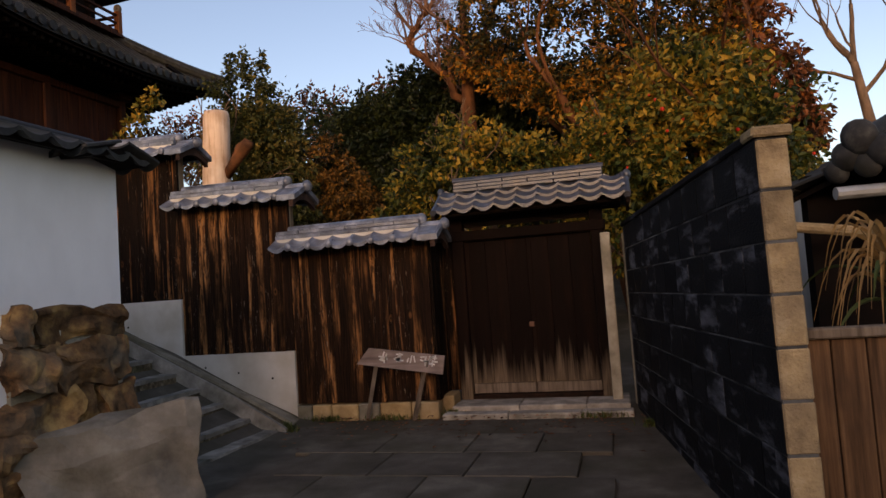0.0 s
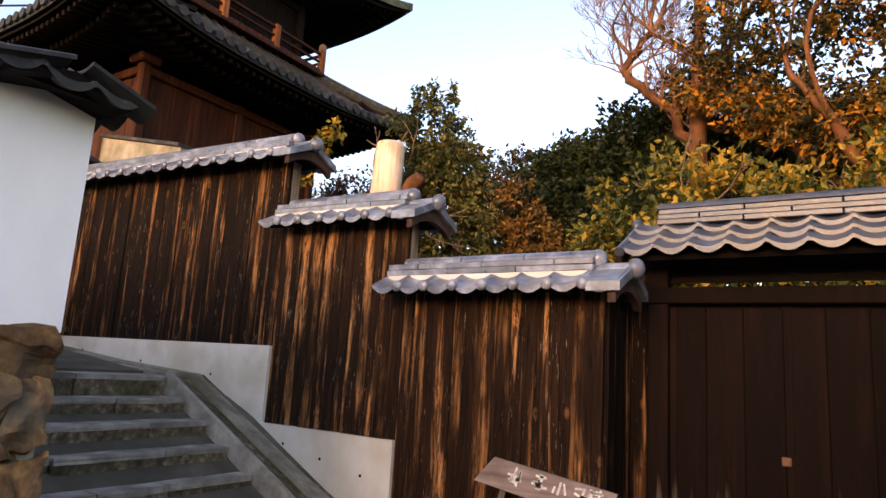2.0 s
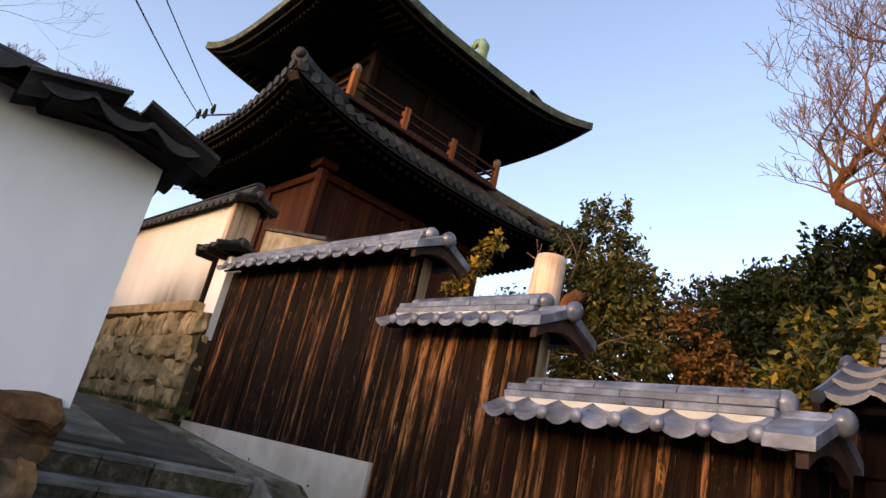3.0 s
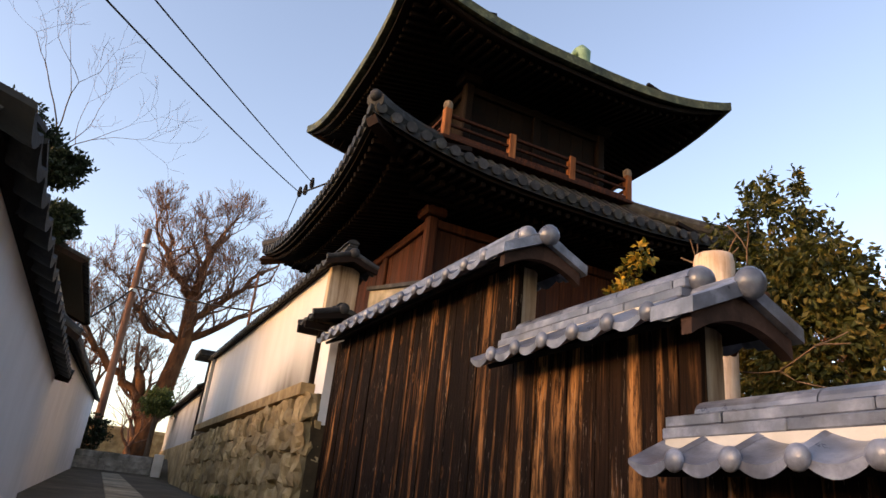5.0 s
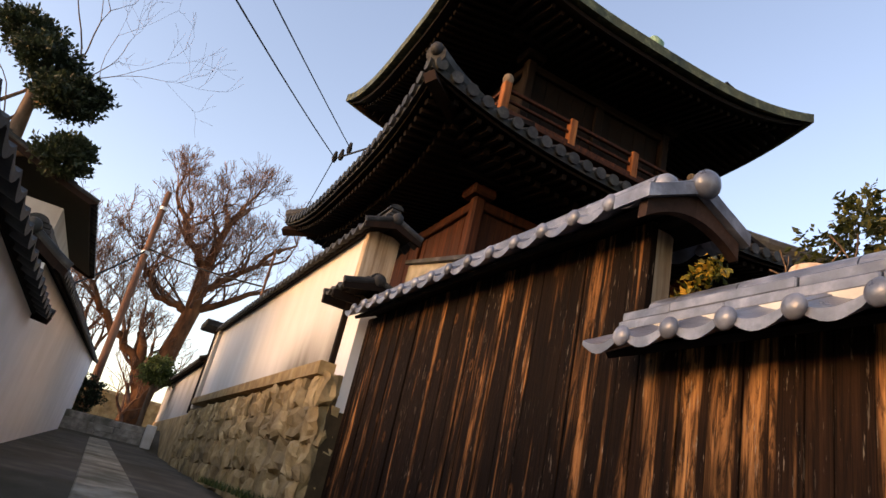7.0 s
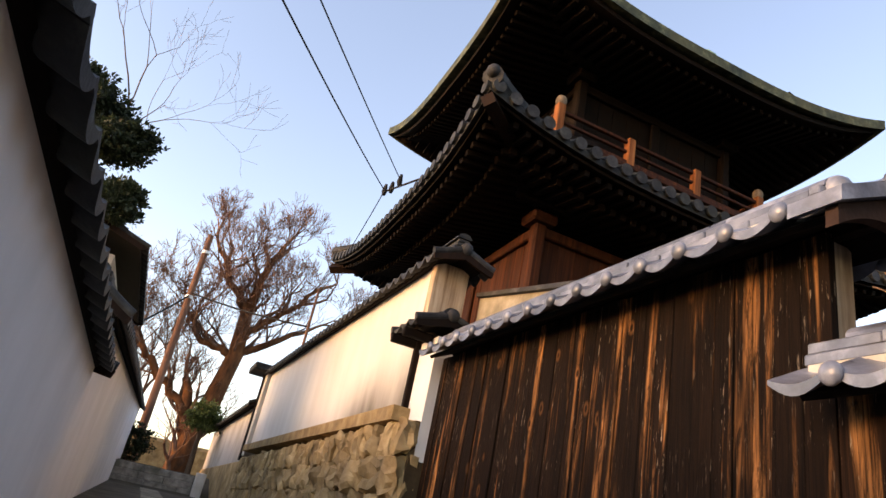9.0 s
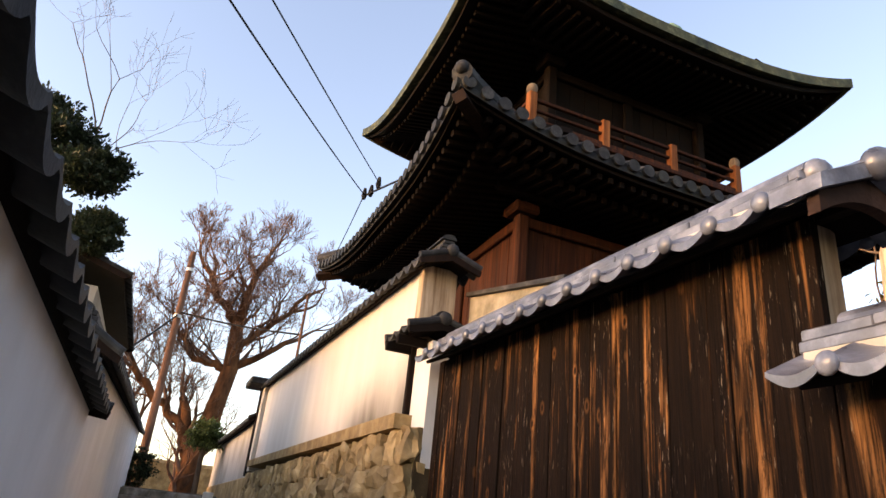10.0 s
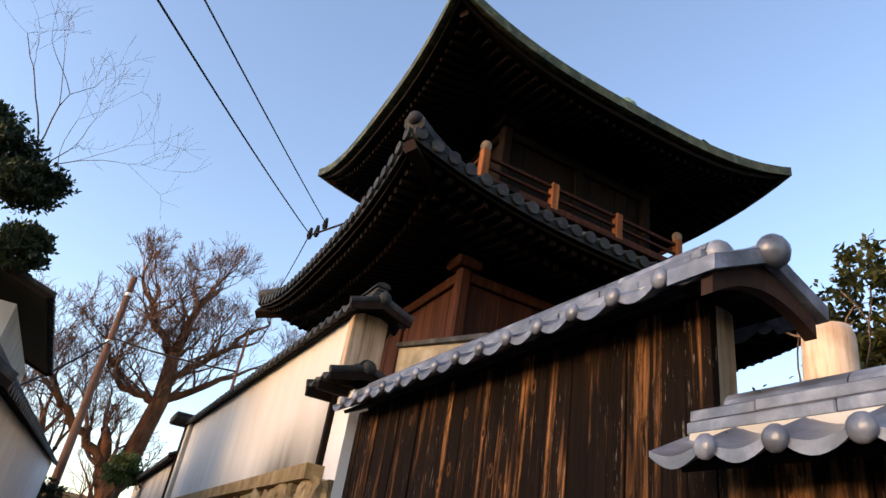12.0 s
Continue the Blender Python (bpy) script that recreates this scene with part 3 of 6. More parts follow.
# ---- ground ----
def ground_height(x, y):
    """Flat square in front, a lane that climbs between the walls, a low hill behind the fence."""
    lane = 0.0
    if x < -3.9:
        lane = min(1.0, (-3.9 - x) / 2.0) * 1.05
    if x < -5.9:
        lane = 1.05 + min(1.0, (-5.9 - x) / 3.2) * 0.4
    if x < -9.1:
        lane = 1.45 + min(1.0, (-9.1 - x) / 15.5) * 0.4
    if x < -24.6:
        lane = 1.85 + min(1.0, (-24.6 - x) / 2.0) * 0.75
    hill = 0.0
    if y > 7.3:
        far = min(1.0, (y - 7.3) / 14.0)
        hill = far * far * 4.0
        lane = min(lane, 1.6) if x > -24.6 else lane
        if x > -3.9:
            lane = 0.0
    damp = max(0.0, 1 - max(0.0, math.hypot(x, y) - 60) / 120)
    return (lane + hill) * damp - 0.03


def build_ground():
    def line(lo, hi, step, grow):
        c = [lo + step * i for i in range(int((hi - lo) / step) + 1)]
        s = step
        a, b = c[0], c[-1]
        left, right = [], []
        while b < 900:
            s *= grow
            a, b = a - s, b + s
            left.append(a)
            right.append(b)
        return left[::-1] + c + right
    xs, ys = line(-30, 6, 0.4, 1.35), line(-4, 24, 0.4, 1.35)
    verts = [(x, y, ground_height(x, y) + 0.012 * noise.noise((x * 1.3, y * 1.3, 0))) for y in ys for x in xs]
    w = len(xs)
    faces = [(j * w + i, j * w + i + 1, (j + 1) * w + i + 1, (j + 1) * w + i) for j in range(len(ys) - 1) for i in range(w - 1)]
    g = quads("ground", verts, faces, M_GROUND, smooth=True)
    tagged(g, "grey worn concrete paving with damp mossy patches", "ground", kind="structure")


build_ground()


square = thing("paved_square", -1.6, 4.0, 0.0, "worn concrete slabs laid across the small square", "paving", kind="structure")
for r_ in range(5):
    x = -3.1 + 0.18 * (r_ % 2)
    while x < -0.5:
        e = x + rng.uniform(0.6, 0.95)
        part("paving_slab", block(x + 0.006, e - 0.006, 2.6 + r_ * 0.72 + 0.006, 3.32 + r_ * 0.72 - 0.006, -0.1, 0.006 + rng.uniform(-0.004, 0.004), 0.008), M_GROUND if rng.random() < 0.55 else M_SLAB, square)
        x = e

# ---- timber fence in three climbing bays ----
FY = 7.15
# ends of the boards, foot, eave height at the low end, slope of the coping, ends of the coping, width of a tile
BAYS = [(-3.90, -2.13, 0.17, 2.085, 0.0, -4.04, -1.92, 0.265), (-5.47, -3.90, 0.82, 2.712, 0.018, -5.53, -3.64, 0.271), (-9.60, -5.47, 1.55, 3.450, 0.034, -9.52, -5.17, 0.289)]


def fence_bay(x0, x1, z0, eave, climb, c0, c1, width, label, wood):
    f = thing("wooden_fence", (x0 + x1) / 2, FY + 0.1, z0, label, "fence", "stepped fence bays")
    x = x0
    while x < x1 - 0.01:
        top = eave + 0.02 + climb * (x1 - x)
        w = rng.choice((0.105, 0.12, 0.14, 0.16))
        e = x1 if x1 - x < w + 0.06 else x + w
        d = rng.uniform(0, 0.012)
        part("board", block(x + 0.002, e - 0.002, FY - d, FY + 0.03, z0 + rng.uniform(-0.006, 0.006), top, 0.0015), wood, f)
        x = e
    part("sill_beam", block(x0, x1, FY + 0.032, FY + 0.14, z0 - 0.0, z0 + 0.12, 0.005), M_DARKWOOD, f)
    for px in (x0 + 0.07, x1 - 0.07):
        part("post", block(px - 0.06, px + 0.06, FY + 0.032, FY + 0.15, z0 + 0.12, eave + climb * (x1 - px), 0.006), M_POSTEND, f, "pale weathered post end")
    m = Matrix.Translation((c0, FY + 0.01, eave + climb * (c1 - c0))) @ Matrix.Rotation(math.atan(climb), 4, "Y")
    part("wall_plate", block(0.12, c1 - c0 - 0.1, 0.02, 0.11, 0.002, 0.03, 0, m), M_DARKWOOD, f)
    coping(f, m, c1 - c0, 0.0, 0.14, 0.31, "fence", M_TILE, layers=2, ridge_in=(0.0, 0.26), apron=0.026, width=width, wood=M_BARGE)
    return f


for bay, words in zip(BAYS, ("low bay of charred cedar boards streaked orange under grey tiles", "middle bay of dark charred cedar boards under grey tiles", "long upper bay of charred cedar boards under a grey tiled coping")):
    fence_bay(*bay, words, M_FENCE if bay[0] < -6 else M_FENCE_LOW)

# the return beside the gate and the pale footing stones of the low bay
f = thing("fence_return", -2.1, 7.4, 0.17, "dark board return between the low fence and the gate", "fence")
for i in range(4):
    part("board", block(-2.13, -2.10, 7.18 + i * 0.135, 7.31 + i * 0.135, 0.17, 2.12, 0.003), M_FENCE, f)
f = thing("fence_footing", -3.0, 7.2, 0.0, "pale worn footing stones under the low fence", "footing")
x = -3.9
while x < -2.12:
    e = min(-2.1, x + rng.uniform(0.2, 0.42))
    part("stone", block(x, e - 0.012, 7.10 + rng.uniform(-0.012, 0.012), 7.3, -0.05, 0.165 - rng.uniform(0, 0.012), 0.014), M_CONCDARK if rng.random() < 0.6 else M_STONE, f)
    x = e
part("stone", block(-2.22, -1.98, 7.32, 7.66, -0.05, 0.2, 0.015), M_STONE, f)

# ---- concrete retaining panels, kerb and stairs ----
def retaining(name, x0, x1, top, lo0, lo1):
    bm = bmesh.new()
    prism(bm, [(x0, lo0), (x1, lo1), (x1, top), (x0, top)], 7.11, 7.34, "y")
    w = thing(name, (x0 + x1) / 2, 7.2, min(lo0, lo1), "pale concrete panel under the stepped fence", "retaining wall", "concrete panels")
    part("panel", bm, M_CONC, w)
    for k in range(3):
        hx = x0 + (x1 - x0) * (0.2 + 0.3 * k)
        bm = bmesh.new()
        sweep(bm, [(hx, 7.108, top - 0.16 - 0.08 * k), (hx, 7.12, top - 0.16 - 0.08 * k)], [0.014, 0.014], 10)
        part("tie_hole", bm, M_BLACKWOOD, w, "small dark tie hole")


retaining("retaining_wall", -5.47, -3.90, 0.82, 0.2, -0.05)
retaining("retaining_wall", -9.60, -5.47, 1.55, 0.6, 0.2)

kerb = thing("sloping_kerb", -4.9, 6.6, 0.4, "grey concrete kerb sloping up along the stairs", "kerb")


def sloped(y0, y1, pts, thick):
    bm = bmesh.new()
    prism(bm, [(x, z) for x, z in pts] + [(x, z - thick) for x, z in reversed(pts)], y0, y1, "y")
    return bm


def leaning(y0, y1, pts, lift0, lift1, thick):
    """A strip along the stairs whose top runs from the first line to the second across its width."""
    bm = bmesh.new()
    k = len(pts)
    near = [(x0, y0, z + lift0) for x0, x1, z in pts]
    away = [(x1, y1, z + lift1) for x0, x1, z in pts]
    rows = [near, away, [(x, y, z - thick) for x, y, z in away], [(x, y, z - thick) for x, y, z in near]]
    vs = [[bm.verts.new(p) for p in r] for r in rows]
    for a, b in zip(vs, vs[1:] + vs[:1]):
        for q in range(k - 1):
            bm.faces.new((a[q], a[q + 1], b[q + 1], b[q]))
    bm.faces.new([r[0] for r in vs])
    bm.faces.new([r[-1] for r in reversed(vs)])
    bmesh.ops.recalc_face_normals(bm, faces=bm.faces[:])
    return bm


def kerb_line(y):
    """The kerb's line at one depth: it runs back slantwise towards the panels."""
    q = (y - 6.45) / 0.66
    return [(-9.6, 1.46), (-7.8, 1.30), (-6.02 - 0.37 * q, 1.215), (-4.44 - 0.33 * q, 0.43 - 0.015 * q), (-3.78 - 0.16 * q, 0.05), (-3.70 - 0.16 * q, 0.0)]


def kerb_strip(y0, y1, lift0, lift1):
    return leaning(y0, y1, [(a[0], b[0], a[1]) for a, b in zip(kerb_line(y0), kerb_line(y1))], lift0, lift1, 0.5)


part("kerb_stone", kerb_strip(6.43, 6.50, 0.02, 0.02), M_STEP, kerb)
part("gutter_bed", kerb_strip(6.502, 6.74, -0.015, -0.02), M_RISER, kerb)
part("upper_kerb", kerb_strip(6.742, 7.0, 0.02, 0.015), M_CONCDARK, kerb)
part("mortar_bed", kerb_strip(7.002, 7.105, -0.01, 0.0), M_RISER, kerb)

stairs = thing("stairs", -4.9, 5.4, 0.0, "worn grey stone stairs climbing between the walls", "stairs")
NOSE = [(-3.80, 0.02), (-4.11, 0.155), (-4.43, 0.33), (-4.75, 0.505), (-5.07, 0.69), (-5.36, 0.866), (-5.72, 1.03), (-6.03, 1.21)]
for (x, z), nxt in zip(NOSE, NOSE[1:] + [(-6.7, 1.3)]):
    joints = [4.36, 4.36 + rng.uniform(0.5, 0.9), 4.36 + rng.uniform(1.2, 1.6), 6.415]
    for a, b in zip(joints, joints[1:]):
        jut = rng.uniform(-0.02, 0.02)
        bm = bmesh.new()
        rubble(bm, (nxt[0] - 0.1 + x + jut) / 2, (a + b) / 2, z - 0.022, x + jut - nxt[0] + 0.1, b - a - 0.006, 0.044, rng.uniform(0, 90), 0.16, 5, 0.02)
        part("step_stone", bm, M_STEP, stairs)
        # the riser's shade against the lit tread is in its colour
        part("riser_stone", block(nxt[0] - 0.1, x - 0.006 + jut, a + 0.004, b - 0.004, z - 0.32, z - 0.038, 0.01), M_RISER, stairs, "brown mossy riser, darkened for shade")

# the lane above the stairs, with its pale strip of flags
lane = thing("lane_paving", -10.0, 5.5, 1.3, "grey paved lane with a strip of pale flagstones", "paving", kind="structure")
part("slab", sloped(3.9, 6.42, [(-24.9, 1.93), (-9.2, 1.52), (-6.4, 1.235)], 0.4), M_GROUND, lane)
x = -6.9
while x > -24:
    rate = 0.026 if x < -9.2 else 0.102
    z, tilt = 1.52 - (x + 9.2) * rate, math.atan(rate)
    m = Matrix.Translation((x, 5.3, z)) @ Matrix.Rotation(tilt, 4, "Y")
    part("flagstone", block(-0.24, 0.24, -0.24, 0.24, -0.1, 0.012, 0.01, m), M_CONCDARK, lane)
    x -= 0.5

# ---- gate ----
GY = 7.72
gate = thing("roofed_gate", -1.04, GY, 0.1, "dark wooden double gate closed under a small tiled roof", "gate")
for px in (-1.89, -0.2):
    part("gate_post", block(px - 0.075, px + 0.075, GY - 0.07, GY + 0.08, 0.08, 2.3, 0.01), M_DOOR, gate)
part("lintel", block(-1.98, -0.1, GY - 0.09, GY + 0.07, 2.02, 2.14, 0.008), M_DOOR, gate)
part("threshold", block(-1.82, -0.27, GY - 0.06, GY + 0.08, 0.08, 0.14, 0.006), M_DARKWOOD, gate)
part("tie_beam", block(-2.05, -0.05, GY - 0.06, GY + 0.06, 2.3, 2.42, 0.008), M_DARKWOOD, gate)
for x0, x1 in ((-1.81, -1.047), (-1.043, -0.28)):
    leaf = part("door_leaf", block(x0, x1, GY + 0.012, GY + 0.035, 0.145, 2.015), M_DOOR, gate)
    x = x0
    while x < x1 - 0.01:
        e = min(x1, x + 0.2545)
        part("door_board", block(x + 0.002, e - 0.002, GY - 0.008 + rng.uniform(0, 0.004), GY + 0.012, 0.27, 2.0, 0.003), M_DOOR, leaf)
        x = e
    part("bottom_rail", block(x0 + 0.005, x1 - 0.005, GY - 0.02, GY + 0.012, 0.147, 0.265, 0.004), M_GREYWOOD, leaf, "pale weathered bottom rail")
    part("stile", block(x0, x0 + 0.05, GY - 0.018, GY - 0.009, 0.268, 2.0, 0.002), M_DOOR, leaf)
part("latch", block(-1.075, -1.015, GY - 0.04, GY - 0.02, 0.93, 0.99, 0.006), M_RUST, gate)
coping(gate, Matrix.Translation((-2.04, GY + 0.02, 0)), 2.2, 2.36, 2.66, 0.5, "gate", M_TILEGATE, rows=3, layers=3, balls=False, ridge_in=(0.15, 0.24), apron=0.024)
part("transom", block(-1.96, -0.12, GY + 0.03, GY + 0.06, 2.19, 2.3), M_BLACKWOOD, gate)
part("side_board", block(-2.11, -1.97, GY - 0.02, GY + 0.01, 0.2, 2.3, 0.003), M_FENCE, gate)

step = thing("gate_step", -1.0, 7.4, 0.0, "low worn stone step before the gate", "step")
for a, b in ((-1.98, -1.2), (-1.195, -0.45), (-0.445, 0.02)):
    part("slab", block(a, b, 7.22, 7.9, -0.1, 0.085, 0.012), M_STEP, step)
for a, b in ((-2.05, -1.3), (-1.29, -0.5), (-0.49, 0.05)):
    part("kerb_stone", block(a, b, 7.02 + rng.uniform(-0.01, 0.01), 7.21, -0.1, 0.035 + rng.uniform(-0.005, 0.005), 0.012), M_STEP, step)
post = thing("concrete_post", -0.1, 7.5, 0.0, "pale square concrete post beside the gate", "post")
part("shaft", block(-0.165, -0.055, 7.45, 7.56, -0.05, 1.97, 0.01), M_CONCDARK, post)

# ---- block wall ----
A, B = Vector((0.69, 3.30, 0.06)), Vector((0.09, 7.55, 0.06))
BW = Matrix.Translation(A) @ Matrix.Rotation(math.atan2((B - A).y, (B - A).x), 4, "Z") @ Matrix.Rotation(0.014, 4, "Y")
LEN = (B - A).length
bwall = thing("block_wall", 0.45, 5.4, 0.0, "near-black concrete block wall with pale mortar joints", "wall", kind="structure")
COURSE = 0.2525
blocks = {w: to_mesh("block", block(0.004, w - 0.004, -0.148, -0.002, 0.004, COURSE - 0.004, 0.006), M_BLOCK) for w in (0.4, 0.2)}
end_block = to_mesh("end_block", block(-0.155, -0.004, -0.152, -0.003, 0.003, COURSE - 0.003, 0.01), M_PIER)
# thin skin that makes the tan end blocks near-black on their west side
west_skin = to_mesh("painted_face", block(-0.15, -0.002, -0.002, 0.002, 0.004, COURSE - 0.004), M_BLOCK)
core = part("mortar", block(-0.15, LEN, -0.143, -0.007, -0.16, 8 * COURSE, 0, BW), M_MORTAR, bwall)
for c in range(-1, 8):
    x = 0.0
    first = 0.2 if c % 2 else 0.4
    while x < LEN - 0.15:
        w = first if x == 0 else 0.4
        if x + w > LEN:
            w = 0.2
        piece("block", blocks[w], bwall, BW @ Matrix.Translation((x, 0, c * COURSE)))
        x += w
    piece("end_block", end_block, bwall, BW @ Matrix.Translation((0, 0, c * COURSE)))
    piece("painted_face", west_skin, bwall, BW @ Matrix.Translation((0, 0, c * COURSE)))
part("wall_cap", block(-0.17, LEN, -0.165, 0.015, 8 * COURSE, 8 * COURSE + 0.05, 0.01, BW), M_BLOCK, bwall)
part("end_cap", block(-0.18, -0.004, -0.17, 0.02, 8 * COURSE + 0.004, 8 * COURSE + 0.056, 0.01, BW), M_PIER, bwall)
part("end_block", block(LEN + 0.004, LEN + 0.1, -0.15, 0, 0, 8 * COURSE - 0.06, 0.01, BW), M_CONCDARK, bwall)

# ---- white wall at the corner ----
WX, WY = -4.0, 4.35
FAR = Vector((-9.2, 4.30))
wall = bmesh.new()
prism(wall, [(WX, WY), (WX, 3.42), (WX, -6), (WX - 0.5, -6), (WX - 0.5, 3.42), (-4.6, 3.9), (FAR.x, FAR.y - 0.4), (FAR.x, FAR.y)], 1.49, 2.72, "z")
box(wall, WX - 0.5, WX - 0.004, -6, 3.40, -0.05, 1.488)
w = part("wall_corner", wall, M_PLASTER)
tagged(w, "smooth white plastered wall under a dark tiled coping", "wall", kind="structure")
wc = thing("wall_coping", WX - 0.2, 4.2, 2.7, "dark old tiled coping on the white wall", "roof")
coping(wc, Matrix.Translation((WX - 0.1, -6, 0)) @ Matrix.Rotation(math.pi / 2, 4, "Z"), 6 + WY + 0.1, 2.72, 2.82, 0.40, "corner", M_TILEDARK, layers=1, balls=False, gables=(False, False), ridge_in=(0.1, 0.3), apron=0.03)
ang = math.atan2(FAR.y - WY, FAR.x - WX)
wc = thing("wall_coping", -7, 4.2, 2.7, "dark old tiled coping along the lane wall", "roof")
coping(wc, Matrix.Translation((-3.66, WY - 0.27, 0)) @ Matrix.Rotation(ang, 4, "Z"), 5.55, 2.70, 2.80, 0.40, "lane", M_TILEDARK, layers=1, ridge_in=(0.5, 0.1), balls=False, gables=(False, True), apron=0.03)
# lower retaining face of the lane wall
low = bmesh.new()
prism(low, [(-4.3, WY - 0.025), (-4.3, 3.9), (FAR.x, FAR.y - 0.4), (FAR.x, FAR.y - 0.004)], -0.05, 1.488, "z")
# duller plaster than above: foot dirt, plus shade put into the colour
tagged(part("wall_lane", low, M_PLASTER_OLD_SHADED), "white plastered lane wall, dirty towards its foot and coloured darker for shade", "wall", kind="structure")

# ---- second white wall down the lane ----
w2 = bmesh.new()
prism(w2, [(-9.3, 1.2), (-9.3, 3.08), (-29.5, 4.38), (-29.5, 1.2)], 3.85, 4.22, "y")
tagged(part("wall_far_lane", w2, M_PLASTER), "white plastered wall further up the lane", "wall", kind="structure")
wc = thing("wall_coping", -20, 4.0, 3.8, "dark tiled coping on the far lane wall", "roof")
coping(wc, Matrix.Translation((-9.25, 4.03, 3.11)) @ Matrix.Rotation(math.pi, 4, "Z") @ Matrix.Rotation(-math.atan(0.0638), 4, "Y"), 20.4, 0.0, 0.24, 0.36, "corner", M_TILEDARK, layers=2, balls=False)

# ---- rubble base at the corner ----
base = thing("rubble_base", -4.1, 3.9, 0.0, "brown rubble stones under the white wall's corner", "stonework")
part("mortar_core", block(-4.5, WX + 0.03, 3.27, WY - 0.05, -0.05, 1.46), M_CONCDARK, base)
k = 0
for z0, z1, cuts in ((-0.05, 0.48, (3.12, 3.4, 3.9, 4.3)), (0.48, 0.92, (3.14, 3.8, 4.02, 4.32)), (0.92, 1.27, (3.22, 3.58, 4.12, 4.3)), (1.27, 1.52, (3.22, 3.44, 4.33))):
    for a, b in zip(cuts, cuts[1:]):
        k += 1
        part("stone", chipped(rubble(bmesh.new(), WX - 0.1 + rng.uniform(-0.05, 0.05), (a + b) / 2, (z0 + z1) / 2, 0.42, (b - a) * rng.uniform(0.95, 1.0), (z1 - z0) * rng.uniform(0.93, 0.99), k, 0.3, 9, 0.1)), M_STONEBROWN, base)

slab = thing("flat_boulder", -3.5, 3.9, 0.0, "large split grey boulder standing at the wall's foot", "boulder")
bm = bmesh.new()
rubble(bm, 0, 0, 0, 1.16, 0.42, 0.80, 31, 0.3, 9, 0.03)
for v in bm.verts:
    v.co += noise.noise_vector(v.co * 6.0) * 0.03
bmesh.ops.transform(bm, matrix=Matrix.Translation((-3.66, 3.82, 0.28)) @ Matrix.Rotation(radians(50), 4, "Z") @ Matrix.Rotation(radians(-4), 4, "Y") @ Matrix.Rotation(radians(-6), 4, "X"), verts=bm.verts[:])
part("boulder", bm, M_BOULDER, slab)

# ---- white wall with stone base beyond the fence ----
WALL4 = 6.97
w4 = bmesh.new()
prism(w4, [(-20.3, 3.27), (-10.08, 3.135), (-10.08, 4.70), (-20.3, 5.02)], WALL4 + 0.05, WALL4 + 0.4, "y")
tagged(part("wall_temple", w4, M_PLASTER_STAINED), "cream plastered temple wall with grey weather stains", "wall", kind="structure")
w4b = bmesh.new()
box(w4b, -10.06, -9.61, WALL4 + 0.08, WALL4 + 0.4, 2.62, 3.82)
tagged(part("wall_jamb", w4b, M_PLASTER), "narrow white plastered jamb beside the fence", "wall", kind="structure")
tagged(part("ledge", prism(bmesh.new(), [(-20.3, 3.13), (-9.97, 2.985), (-9.97, 3.13), (-20.3, 3.266)], WALL4 - 0.1, WALL4 + 0.3, "y"), M_STONE), "ochre stone ledge under the plastered wall", "ledge", kind="structure")
ep = thing("end_post", -10.1, 7.05, 3.05, "weathered wooden post at the temple wall's end", "post")
part("shaft", block(-10.075, -9.95, WALL4 + 0.02, WALL4 + 0.42, 3.86, 4.74, 0.01), M_POSTEND, ep)
part("lower_shaft", block(-10.12, -10.05, WALL4 + 0.02, WALL4 + 0.2, 3.135, 3.85, 0.01), M_BLACKWOOD, ep)
wc = thing("wall_coping", -15, 7.15, 4.7, "layered old tile coping on the temple wall", "roof")
coping(wc, Matrix.Translation((-20.6, WALL4 + 0.22, 5.07)) @ Matrix.Rotation(math.atan(0.0312), 4, "Y"), 10.9, 0.0, 0.14, 0.34, "temple", M_TILEDARK, layers=4, balls=False, wood=M_DARKWOOD)

sw = thing("stone_base", -15.0, 7.2, 1.6, "ochre dry-stone base of tightly fitted irregular stones", "stonework", kind="structure")
part("core", block(-20.4, -9.62, WALL4 + 0.03, WALL4 + 0.5, 1.2, 2.975), M_EARTH, sw)
k = 100
for row, (z0, z1) in enumerate(((1.5, 1.92), (1.92, 2.30), (2.30, 2.63), (2.63, 2.975))):
    x = -9.62
    while x > -20.3:
        wd = rng.uniform(0.24, 0.62) if row < 3 else rng.uniform(0.14, 0.32)
        k += 1
        part("stone", rubble(bmesh.new(), x - wd / 2, WALL4 + (0.05 if row == 3 else 0.03) + rng.uniform(-0.02, 0.02), (z0 + z1) / 2 + rng.uniform(-0.04, 0.04) * (row < 3), wd * rng.uniform(0.94, 1.03), 0.24, (z1 - z0) * (rng.uniform(0.93, 1.12) if row < 3 else 0.97), k, 0.36, 2 if x < -14 else 4), M_STONE, sw)
        x -= wd

# ---- next lower wall up the lane ----
w5 = bmesh.new()
box(w5, -31.0, -20.9, 7.0, 7.3, 2.95, 4.3)
# greyer plaster imitates the pier's shade on this wall
tagged(part("wall_upper_lane", w5, M_PLASTER_OLD_SHADED), "white plastered wall further along the lane, greyed for shade", "wall", kind="structure")
box5 = block(-31, -20.45, 6.95, 7.4, 1.2, 2.94, 0.02)
tagged(part("plinth_upper_lane", box5, M_STONE), "ochre stone plinth of the upper lane wall", "plinth", kind="structure")
wc = thing("wall_coping", -26, 7.1, 4.3, "dark tiled coping on the upper lane wall", "roof")
coping(wc, Matrix.Translation((-31, 7.15, 0)), 10.2, 4.32, 4.56, 0.4, "temple", M_TILEDARK, layers=2, balls=False)
